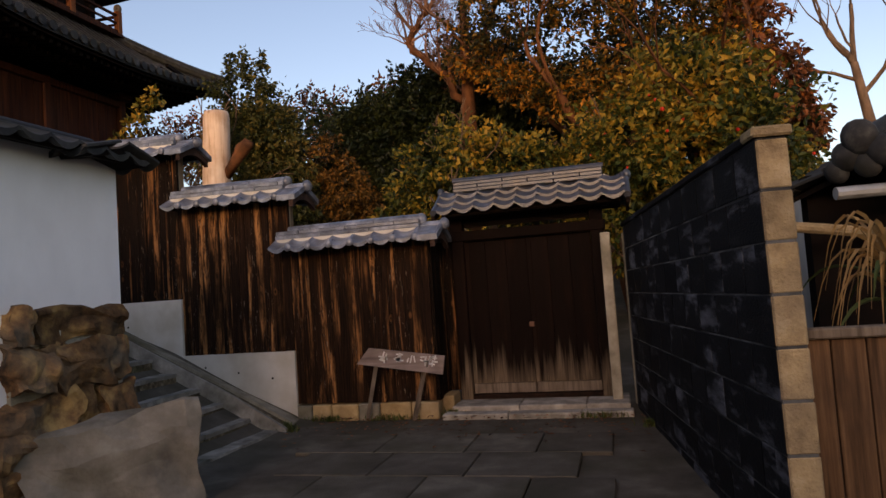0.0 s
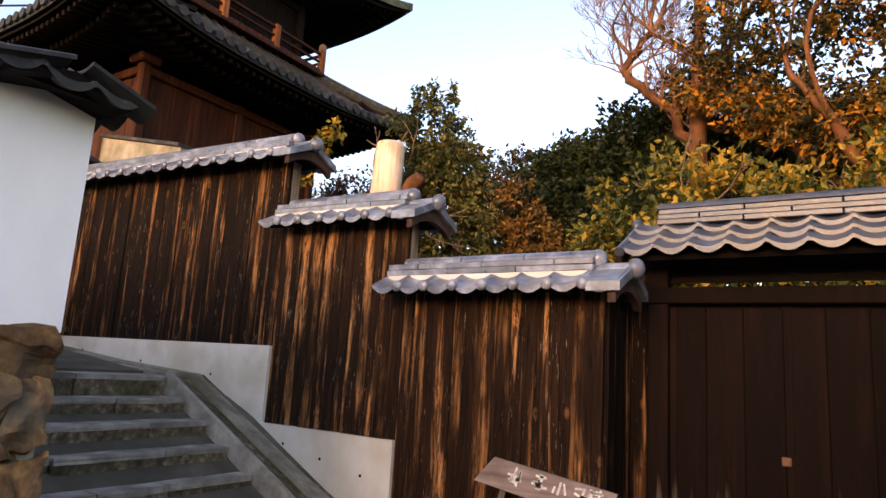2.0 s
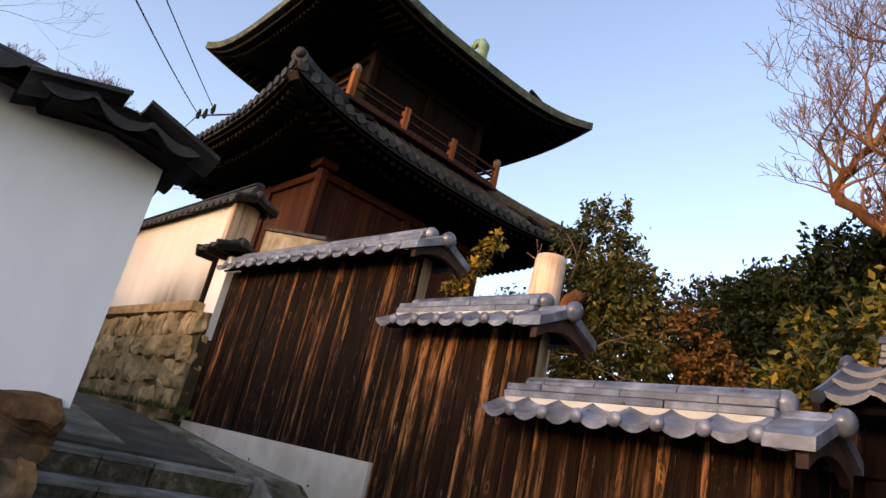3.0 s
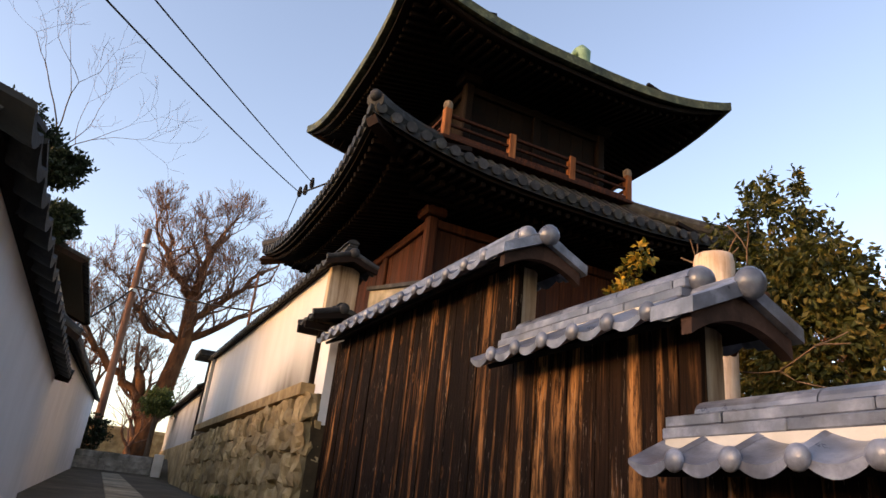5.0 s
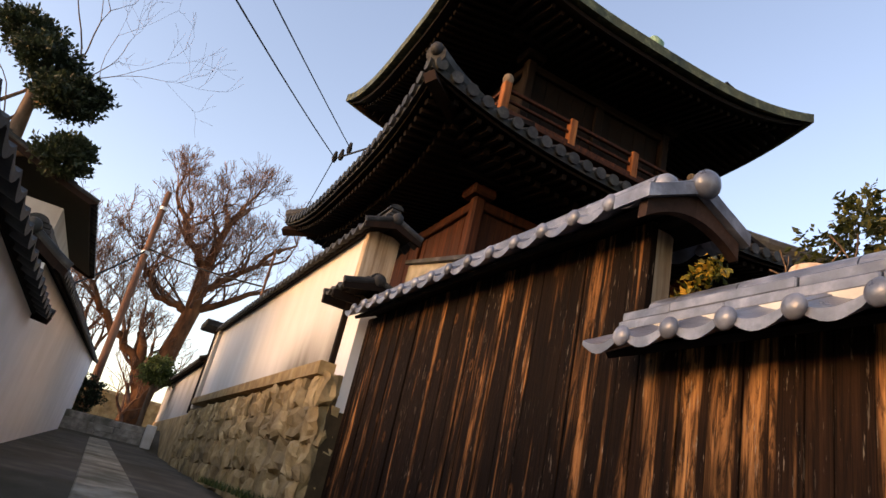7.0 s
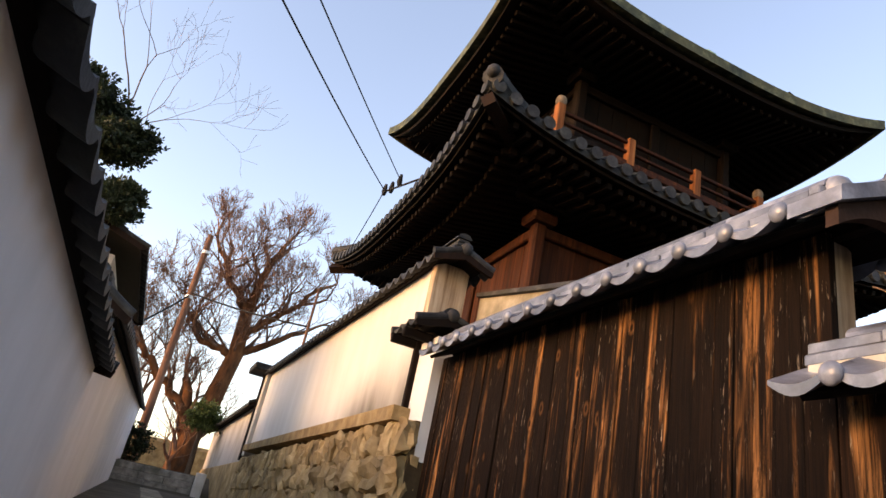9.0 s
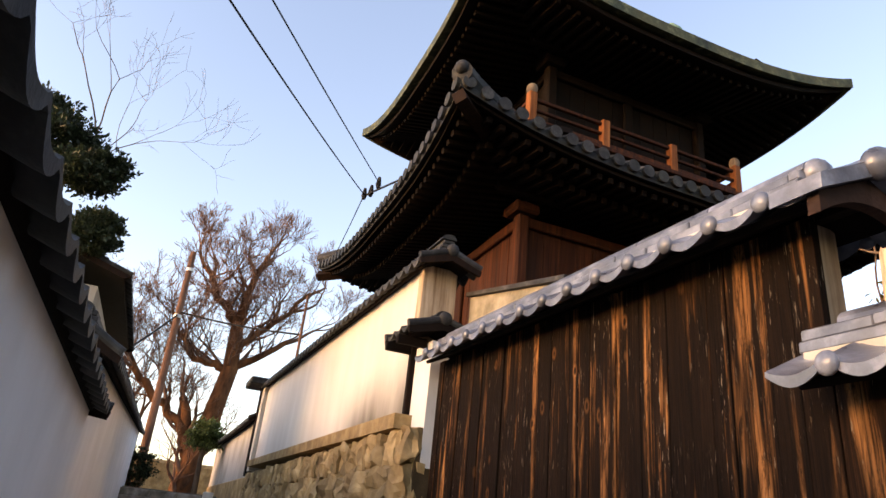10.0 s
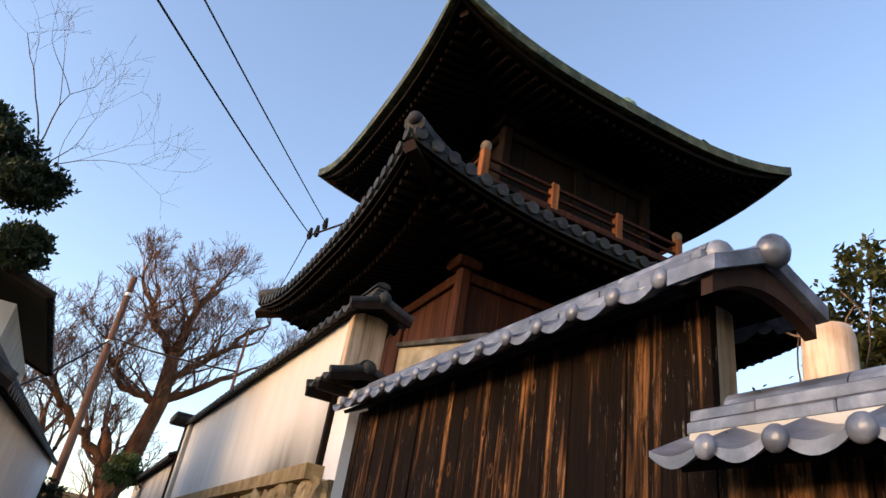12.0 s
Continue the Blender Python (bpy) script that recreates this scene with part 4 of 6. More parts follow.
gp = thing("wall_pier", -20.6, 7.0, 3.0, "dark wooden pier with a small tiled cap", "pier")
part("shaft", block(-20.9, -20.66, 6.9, 7.3, 2.95, 5.02, 0.01), M_BLACKWOOD, gp)
part("plaster_side", block(-20.655, -20.35, 6.93, 7.3, 3.05, 5.02, 0.01), M_CONC, gp)
part("cap", block(-21.2, -20.2, 6.55, 7.5, 5.025, 5.2, 0.03), M_TILEDARK, gp)

# ---- two-storeyed tower ----
TC = Vector((-13.95, 11.4, 0))
tower = thing("temple_tower", TC.x, TC.y, 1.6, "tall two-storeyed dark timber temple tower with sweeping eaves", "tower")


def eave_point(side, u, ax, ay, z, lift, flare=0.12):
    """A point on the eave of one side: 0 south, 1 east, 2 north, 3 west; u from -1 to 1."""
    k = abs(u) ** 3
    zz = z + lift * k
    e = flare * k
    q = math.copysign(e, u)
    x, y = (u * ax + q, -ay - e) if side in (0, 2) else (u * ay + q, -ax - e)
    a = side * math.pi / 2
    return Vector((TC.x + x * math.cos(a) - y * math.sin(a), TC.y + x * math.sin(a) + y * math.cos(a), zz))


def hip_roof(name, parent, ax, ay, z, lift, bx, by, top, thick, material, label, sag=1.5, nu=24, nv=8):
    """A hipped roof with curved eaves, between the eave rectangle and a smaller one at its top."""
    bm = bmesh.new()
    for side in range(4):
        grid = []
        for j in range(nv + 1):
            v = j / nv
            row = []
            for i in range(nu + 1):
                u = 2 * i / nu - 1
                e = eave_point(side, u, ax, ay, z, lift)
                t = eave_point(side, u, bx, by, top, 0, 0)
                p = e.lerp(t, v)
                p.z = e.z + (t.z - e.z) * (v ** sag)
                row.append(p)
            grid.append(row)
        up = [[bm.verts.new(p) for p in r] for r in grid]
        lo = [[bm.verts.new(p - Vector((0, 0, thick * (1 - 0.3 * j / nv)))) for p in r] for j, r in enumerate(grid)]
        for j in range(nv):
            for i in range(nu):
                bm.faces.new((up[j][i], up[j][i + 1], up[j + 1][i + 1], up[j + 1][i]))
                bm.faces.new((lo[j][i], lo[j + 1][i], lo[j + 1][i + 1], lo[j][i + 1]))
        for i in range(nu):
            bm.faces.new((up[0][i], lo[0][i], lo[0][i + 1], up[0][i + 1]))
    box(bm, TC.x - bx, TC.x + bx, TC.y - by, TC.y + by, top - thick, top)
    bmesh.ops.remove_doubles(bm, verts=bm.verts[:], dist=0.002)
    return part(name, bm, material, parent, label, smooth=False)


def storey(hx, hy, z0, z1, material, boards):
    for side in range(4):
        a = side * math.pi / 2
        m = Matrix.Translation(TC) @ Matrix.Rotation(a, 4, "Z")
        lx, ly = (hx, hy) if side in (0, 2) else (hy, hx)
        panel = part("wall_panel", block(-lx + 0.1, lx - 0.1, -ly + 0.04, -ly + 0.1, z0, z1, 0, m), material, tower)
        n = boards
        for i in range(n):
            x = -lx + 0.12 + (2 * lx - 0.24) * i / n
            part("board", block(x + 0.004, x + (2 * lx - 0.24) / n - 0.004, -ly + 0.015 + rng.uniform(0, 0.01), -ly + 0.038, z0, z1, 0.004, m), material, panel)
        part("corner_pillar", block(-lx - 0.1, -lx + 0.1, -ly - 0.1, -ly + 0.1, z0, z1, 0.03, m), material, tower)
        part("middle_pillar", block(-0.1, 0.1, -ly - 0.06, -ly + 0.01, z0, z1, 0.02, m), material, tower)
        part("bracket_block", block(-lx - 0.22, -lx + 0.22, -ly - 0.22, -ly + 0.22, z1 - 0.02, z1 + 0.16, 0.04, m), material, tower)
        part("head_beam", block(-lx - 0.02, lx + 0.02, -ly - 0.07, -ly + 0.012, z1 - 0.2, z1 - 0.03, 0.02, m), material, tower)
        part("bracket_arm", block(-lx - 0.6, -lx + 0.6, -ly - 0.35, -ly - 0.2, z1 + 0.17, z1 + 0.32, 0.03, m), M_BLACKWOOD, tower)


def rafters(parent, ax, ay, z, lift, inner, drop, n, size, rise):
    # rafters take the near-black that stands for shade under the roof
    me = to_mesh("rafter", block(-size / 2, size / 2, 0.0, inner, -size, 0, 0.006), M_BLACKWOOD)
    for side in range(4):
        a = side * math.pi / 2
        for i in range(n):
            u = (2 * (i + 0.5) / n - 1) * 0.985
            e = eave_point(side, u, ax - 0.12, ay - 0.12, z, lift)
            piece("rafter", me, parent, Matrix.Translation(e - Vector((0, 0, drop))) @ Matrix.Rotation(a, 4, "Z") @ Matrix.Rotation(rise, 4, "X"))


# lower roof: round tile rolls, tile ends, hip ridges
LX, LY, LZ = 3.70, 4.03, 7.05
storey(2.1, 2.25, 1.4, 6.75, M_REDWOOD, 14)
lower = hip_roof("lower_roof", tower, LX, LY, LZ, 0.38, 1.9, 2.1, 8.35, 0.1, M_TILEDARK, "dark tiled lower roof", 1.25)
# lining coloured near-black so the underside of the lower eaves looks shaded
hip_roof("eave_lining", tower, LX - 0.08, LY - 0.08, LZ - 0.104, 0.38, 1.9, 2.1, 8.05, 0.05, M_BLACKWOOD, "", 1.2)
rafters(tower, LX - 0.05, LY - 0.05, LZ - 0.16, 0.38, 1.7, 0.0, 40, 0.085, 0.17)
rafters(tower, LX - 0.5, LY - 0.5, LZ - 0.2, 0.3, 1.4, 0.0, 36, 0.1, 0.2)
for side in range(4):
    n = 31 if side in (0, 2) else 32
    for i in range(n):
        u = 2 * (i + 0.5) / n - 1
        bm = bmesh.new()
        pts = []
        for j in range(5):
            v = j / 4 * min(1.0, 1.02 * (1 - abs(u)) / (1 - 0.49) + 0.04)
            e = eave_point(side, u, LX + 0.03, LY + 0.03, LZ, 0.38)
            # rolls run straight up the slope, not towards the centre
            inward = Vector((0, 1, 0)) if side == 0 else Vector((-1, 0, 0)) if side == 1 else Vector((0, -1, 0)) if side == 2 else Vector((1, 0, 0))
            depth = (LY - 2.1 if side in (0, 2) else LX - 1.9) * v
            p = Vector((e.x, e.y, 0)) + inward * depth
            p.z = e.z + (8.35 - e.z) * (v ** 1.25) + 0.03
            pts.append(p)
        sweep(bm, pts, [0.075] * 5, 8)
        roll = part("tile_roll", bm, M_TILEDARK, lower)
        e = pts[0]
        bm = bmesh.new()
        a = side * math.pi / 2
        sweep(bm, [(0, 0, 0), (0, 0.05, 0)], [0.095, 0.095], 12)
        bmesh.ops.transform(bm, matrix=Matrix.Translation(e + Vector((0, 0, -0.01))) @ Matrix.Rotation(a, 4, "Z") @ Matrix.Translation((0, -0.03, 0)), verts=bm.verts[:])
        part("tile_end", bm, M_TILEDARK, roll)
for side in range(4):
    bm = bmesh.new()
    pts = []
    for j in range(7):
        v = j / 6
        e, t = eave_point(side, 1, LX, LY, LZ, 0.38), eave_point(side, 1, 1.9, 2.1, 8.35, 0, 0)
        p = e.lerp(t, v)
        p.z = e.z + (t.z - e.z) * v ** 1.25 + 0.12
        pts.append(p)
    sweep(bm, pts, [0.15] * 7, 10)
    part("hip_ridge", bm, M_TILEDARK, lower)
    e = eave_point(side, 1, LX, LY, LZ, 0.38)
    bm = ball(bmesh.new(), e + Vector((0, 0, 0.19)), 0.1)
    part("hip_ornament", bm, M_TILEDARK, lower, "pale rounded hip tile end", True)
    bm = bmesh.new()
    d = (TC - e)
    d.z = 0
    d.normalize()
    sweep(bm, [e - Vector((0, 0, 0.26)) + d * 0.0, e - Vector((0, 0, 0.12)) + d * 3.0], [0.12, 0.12], 4)
    part("hip_rafter", bm, M_DARKWOOD, tower)

# balcony
BX, BY = 2.17, 2.22
for side in range(4):
    m = Matrix.Translation(TC) @ Matrix.Rotation(side * math.pi / 2, 4, "Z")
    lx, ly = (BX, BY) if side in (0, 2) else (BY, BX)
    part("balcony_floor", block(-lx - 0.1, lx + 0.1 - 0.5, -ly - 0.1, -ly + 0.4, 8.36, 8.44, 0.01, m), M_REDWOOD, tower)
    part("rail", block(-lx, lx, -ly - 0.035, -ly + 0.035, 8.90, 8.965, 0.012, m), M_REDWOOD, tower)
    part("rail", block(-lx, lx, -ly - 0.03, -ly + 0.03, 8.70, 8.755, 0.01, m), M_REDWOOD, tower)
    part("base_rail", block(-lx, lx, -ly - 0.05, -ly + 0.05, 8.445, 8.54, 0.01, m), M_REDWOOD, tower)
    for i, fx in enumerate((-1, -0.34, 0.32)):
        h = 9.05 if i == 0 else 9.0
        p = part("balcony_post", block(fx * lx - 0.075, fx * lx + 0.075, -ly - 0.075, -ly + 0.075, 8.44, h, 0.015, m), M_POST, tower)
        if i == 0:
            bm = ball(bmesh.new(), m @ Vector((fx * lx, -ly, h + 0.07)), 0.1, (1, 1, 1.2))
            part("finial", bm, M_GREYWOOD, p, "grey onion finial", True)

# upper storey and upper roof, a little to the north-east of the lower one
TC = TC + Vector((0.1, 0.1, 0))
# walls near-black in place of the shade cast by the upper eaves
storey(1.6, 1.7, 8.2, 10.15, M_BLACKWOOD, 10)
UX, UY, UZ = 3.29, 3.80, 10.44
upper = hip_roof("upper_roof", tower, UX, UY, UZ, 0.5, 1.2, 1.7, 11.7, 0.2, M_COPPER, "mossy green-black copper upper roof", 1.35, 32, 10)
# upper underside also has its shade put into the colour
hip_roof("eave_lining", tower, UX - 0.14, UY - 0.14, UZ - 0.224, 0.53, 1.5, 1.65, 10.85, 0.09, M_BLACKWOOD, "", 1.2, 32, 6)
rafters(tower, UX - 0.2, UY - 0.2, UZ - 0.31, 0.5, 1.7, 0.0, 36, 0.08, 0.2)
for side in range(4):
    e = eave_point(side, 1, UX - 0.3, UY - 0.3, UZ, 0.5)
    d = (TC - e)
    d.z = 0
    d.normalize()
    bm = bmesh.new()
    sweep(bm, [e - Vector((0, 0, 0.36)), e - Vector((0, 0, 0.1)) + d * 2.6], [0.11, 0.11], 4)
    part("hip_rafter", bm, M_DARKWOOD, tower)
# descending ridge with its curled green ornament
bm = bmesh.new()
sweep(bm, [(TC.x + 0.6, TC.y + 1.0, 11.75), (TC.x + 1.3, TC.y + 1.0, 11.65), (TC.x + 2.0, TC.y + 1.0, 11.3)], [0.14, 0.14, 0.14], 8)
part("descending_ridge", bm, M_PATINA, upper)
bm = bmesh.new()
curl = [(1.7, 11.35), (1.88, 11.68), (1.92, 11.98), (1.8, 12.15), (1.62, 12.21), (1.47, 12.14), (1.43, 12.0), (1.5, 11.92)]
sweep(bm, [(TC.x + a, TC.y + 1.0, z) for a, z in curl], [0.18, 0.16, 0.14, 0.12, 0.1, 0.09, 0.08, 0.06], 10)
part("ridge_ornament", bm, M_PATINA, upper, "curled green copper ridge ornament", True)
# ---- small roof and back wall beside the temple wall ----
kr = thing("small_wall_roof", -9.9, 7.0, 3.75, "small dark tiled roof over the plastered jamb", "roof")
coping(kr, Matrix.Translation((-10.2, 7.12, 0)), 0.66, 3.93, 4.05, 0.36, "kiosk", M_TILEDARK, layers=1, balls=False, wood=M_BLACKWOOD, ridge_in=(0.02, 0.02), apron=0.02)
part("bracket", block(-10.12, -10.06, 6.72, 7.04, 3.76, 3.85, 0.01), M_BLACKWOOD, kr)
part("bracket", block(-9.78, -9.72, 6.72, 7.04, 3.76, 3.85, 0.01), M_BLACKWOOD, kr)
bw = bmesh.new()
prism(bw, [(-9.92, 3.3), (-8.0, 3.3), (-8.0, 4.06), (-9.92, 4.47)], 7.55, 7.75, "y")
tagged(part("wall_garden", bw, M_CONCDARK), "stained cream plaster wall behind the fence", "wall", kind="structure")
bc = thing("thin_coping", -9.1, 7.65, 4.3, "thin row of tiles on the garden wall", "roof")
part("coping_tile", prism(bmesh.new(), [(-9.94, 4.478), (-7.98, 4.06), (-7.98, 4.105), (-9.94, 4.523)], 7.5, 7.8, "y"), M_TILEDARK, bc)

# ---- sign ----
sign = thing("wooden_sign", -2.45, 7.0, 0.0, "tilted grey wooden sign with faded white brush writing", "sign")
SY = 6.97
board = part("sign_board", prism(bmesh.new(), [(-3.03, 0.645), (-2.0, 0.49), (-1.96, 0.70), (-2.87, 0.825)], SY, SY + 0.025, "y"), M_SIGN, sign)
for top, foot in (((-2.80, 0.66), (-2.98, 0.0)), ((-2.22, 0.56), (-2.40, 0.0))):
    bm = bmesh.new()
    sweep(bm, [(foot[0], 7.05, -0.05), (top[0], SY + 0.05, top[1])], [0.03, 0.03], 4)
    part("leg", bm, M_GREYWOOD, sign)
rs = random.Random(3)
tilt = math.atan2(-0.155, 1.03)
for cx in (-2.70, -2.53, -2.36, -2.10 - 0.02, -2.20):
    cz = 0.745 + (cx + 2.75) * math.tan(tilt) * 0.8 - 0.02
    if cx == -2.36:
        strokes = [(0.0, 0.0, 0.016, 0.09), (-0.04, -0.01, 0.014, 0.05), (0.04, 0.0, 0.014, 0.075)]
    else:
        strokes = [(rs.uniform(-0.05, 0.05), rs.uniform(-0.04, 0.04), *rs.choice(((0.018, 0.075), (0.08, 0.016), (0.055, 0.015), (0.016, 0.055)))) for _ in range(9)]
    for a, b, w, h in strokes:
        m = Matrix.Translation((cx + a, SY - 0.002, cz + b)) @ Matrix.Rotation(-tilt + rs.uniform(-0.3, 0.3), 4, "Y")
        part("brush_stroke", block(-w / 2, w / 2, -0.002, 0.001, -h / 2, h / 2, 0, m), M_PAINT, board, "faded white paint stroke")

# ---- plank fence, low house and dry plant beyond the block wall ----
pf = thing("plank_fence", 2.0, 3.6, 0.0, "brown weathered plank fence with a pale top rail", "fence")
x = 0.86
while x < 4.2:
    e = x + rng.uniform(0.15, 0.2)
    part("plank", block(x + 0.003, e - 0.003, 3.60 + rng.uniform(0, 0.01), 3.63, -0.04, 1.06, 0.005), M_PLANK, pf)
    x = e
part("top_rail", block(0.84, 4.3, 3.56, 3.66, 1.063, 1.12, 0.01), M_GREYWOOD, pf)
house = thing("low_house", 3.6, 6.6, 0.0, "low house with a heavy grey tiled roof and gutter", "house")
part("house_wall", block(2.05, 7.0, 5.7, 9.5, -0.05, 2.2), M_PLASTER_OLD_SHADED, house)
# added black sheet standing for the shade beneath the house eave
part("dark_shutter", block(1.5, 2.5, 5.5, 5.69, -0.05, 2.15), M_BLACKWOOD, house)
m = Matrix.Translation((1.74, 4.92, 2.22)) @ Matrix.Rotation(radians(45), 4, "Z") @ Matrix.Rotation(radians(-20), 4, "Y") @ Matrix.Translation((0, 0, -2.3))
coping(house, m, 3.2, 2.0, 2.28, 0.9, "house", M_TILEDARK, rows=3, layers=3, balls=False, ridge_in=(0.0, 0.1), gables=(False, False), apron=0.03)
bm = bmesh.new()
for k, (dy, dz, r) in enumerate(((-0.12, -0.02, 0.11), (0.12, -0.02, 0.11), (0, 0.1, 0.13), (-0.22, -0.12, 0.09), (0.22, -0.12, 0.09), (0, -0.1, 0.1))):
    ball(bm, (0, dy, 2.3 + dz), r, (0.6, 1, 1))
bmesh.ops.transform(bm, matrix=m, verts=bm.verts[:])
part("ridge_end_ornament", bm, M_TILEDARK, house, "grey scrolled ridge-end tile", True)
bm = bmesh.new()
sweep(bm, [(1.52, 4.86, 1.93), (4.5, 5.3, 1.97)], [0.045, 0.045], 10)
part("gutter", bm, M_METAL, house)
bm = bmesh.new()
sweep(bm, [(1.2, 5.0, 1.74), (1.75, 5.1, 1.66), (1.95, 5.5, 1.62)], [0.04, 0.04, 0.04], 10)
part("drain_pipe", bm, M_PIER, house)

M_DRY = foliage("dry_blades", [(0.18, 0.12, 0.05), (0.34, 0.21, 0.08), (0.46, 0.28, 0.12), (0.55, 0.38, 0.2)])
M_BLADE = foliage("green_blades", [(0.03, 0.05, 0.015), (0.08, 0.11, 0.035), (0.17, 0.17, 0.06)])
plant = thing("dry_plant", 1.62, 4.4, 0.0, "tall withered plant with drooping tan blades", "plant")
rp = random.Random(5)
bm = bmesh.new()
sweep(bm, [(1.56, 4.25, -0.05), (1.6, 4.25, 0.8), (1.62, 4.25, 1.34)], [0.04, 0.035, 0.025], 8)
part("stalk", bm, M_DRY, plant)
for k in range(46):
    bm = bmesh.new()
    dead = k < 30
    a = rp.uniform(0, 6.283) if not dead else rp.gauss(3.6, 1.1)
    reach, w = (rp.uniform(0.3, 0.5), rp.uniform(0.012, 0.022)) if dead else (rp.uniform(0.45, 0.75), rp.uniform(0.016, 0.03))
    z0, up = 1.28 + rp.uniform(-0.08, 0.12), rp.uniform(0.25, 0.6) if dead else rp.uniform(-0.1, 0.3)
    dx, dy, prev = math.cos(a), math.sin(a), None
    for j in range(8):
        q = j / 7
        c = Vector((1.62 + dx * reach * q, 4.25 + dy * reach * q, z0 + up * math.sin(q * 1.9) - (0.55 if dead else 0.25) * q ** 3))
        ww = w * (0.5 + 2 * q if q < 0.25 else 1.0 if q < 0.5 else 2.0 * (1 - q) + 0.02)
        trio = [bm.verts.new(c + Vector((-dy, dx, 0.25)) * ww), bm.verts.new(c - Vector((0, 0, 0.012))), bm.verts.new(c - Vector((-dy, dx, -0.25)) * ww)]
        if prev:
            bm.faces.new((prev[0], prev[1], trio[1], trio[0]))
            bm.faces.new((prev[1], prev[2], trio[2], trio[1]))
        prev = trio
    part("leaf_blade", bm, M_DRY if dead else M_BLADE, plant, "" if dead else "still green blade")

# ---- end of the lane: risers, flags, posts ----
er = thing("lane_end_steps", -25.3, 5.2, 1.6, "low dark stone risers across the end of the lane", "steps")
for k in range(4):
    y = 4.2
    while y < 6.35:
        e = min(6.4, y + rng.uniform(0.6, 1.0))
        part("stone", block(-26.5, -25.0 - 0.06 * k, y + 0.005, e - 0.005, 1.75 + 0.19 * k, 1.935 + 0.19 * k, 0.012), M_STEP, er)
        y = e
sp = thing("stone_post", -25.1, 6.45, 1.6, "short pale stone post at the lane's end", "post")
part("shaft", block(-25.25, -24.95, 6.42, 6.7, 1.6, 2.62, 0.02), M_CONC, sp)

# ---- poles and wires ----
pole = thing("utility_pole", -30.0, 4.25, 2.5, "tall rust-brown utility pole beside the lane", "pole")
bm = bmesh.new()
sweep(bm, [(-30, 4.54, 2.3), (-30, 4.39, 11.4)], [0.16, 0.11], 12)
part("shaft", bm, M_RUST, pole)
for z in (8.7, 10.6):
    part("band", sweep(bmesh.new(), [(-30, 4.43, z), (-30, 4.43, z + 0.12)], [0.15, 0.15], 12), M_METAL, pole)
p2 = thing("thin_pole", -26.0, 8.15, 2.4, "thin grey pole behind the wall", "pole")
part("shaft", sweep(bmesh.new(), [(-26, 8.48, 2.2), (-26, 8.47, 9.35)], [0.06, 0.045], 8), M_RUST, p2)


def wire(a, b, sag, r, label):
    a, b = Vector(a), Vector(b)
    pts = []
    for i in range(25):
        q = i / 24
        p = a.lerp(b, q)
        p.z -= sag * 4 * q * (1 - q)
        pts.append(p)
    tagged(part("cable", sweep(bmesh.new(), pts, [r] * 25, 6), M_CABLE), label, "cable")


wire((-30, 4.45, 8.95), (-26, 8.45, 7.95), 0.1, 0.035, "thick black cable between pole and thin pole")
wire((-30, 4.43, 8.85), (-22.0, 2.4, 4.5), 0.15, 0.035, "thick black cable running down from the pole")
INS = Vector((-13.85, 7.095, 7.41))
wire(INS, (-4.13, 2.74, 4.63), 0.1, 0.009, "thin black service wire under the tower eaves")
wire((-13.49, 7.23, 7.53), (-3.9, 2.68, 4.89), 0.05, 0.008, "thin black service wire above the lane")
wire(INS, (-26, 8.45, 9.2), 0.3, 0.009, "thin wire from the tower to the pole")
ins = thing("insulator_bracket", -13.1, 7.2, 7.1, "black iron bracket with insulators at the eave", "insulator")
part("arm", sweep(bmesh.new(), [(-12.5, 7.4, 7.2), (-13.9, 7.09, 7.4)], [0.018, 0.018], 6), M_CABLE, ins)
for c in (INS, Vector((-13.49, 7.23, 7.5)), Vector((-13.66, 7.16, 7.4))):
    part("insulator", sweep(bmesh.new(), [c - Vector((0, 0, 0.09)), c - Vector((0, 0, 0.02)), c + Vector((0.02, 0, 0.12))], [0.03, 0.05, 0.025], 8), M_CABLE, ins)

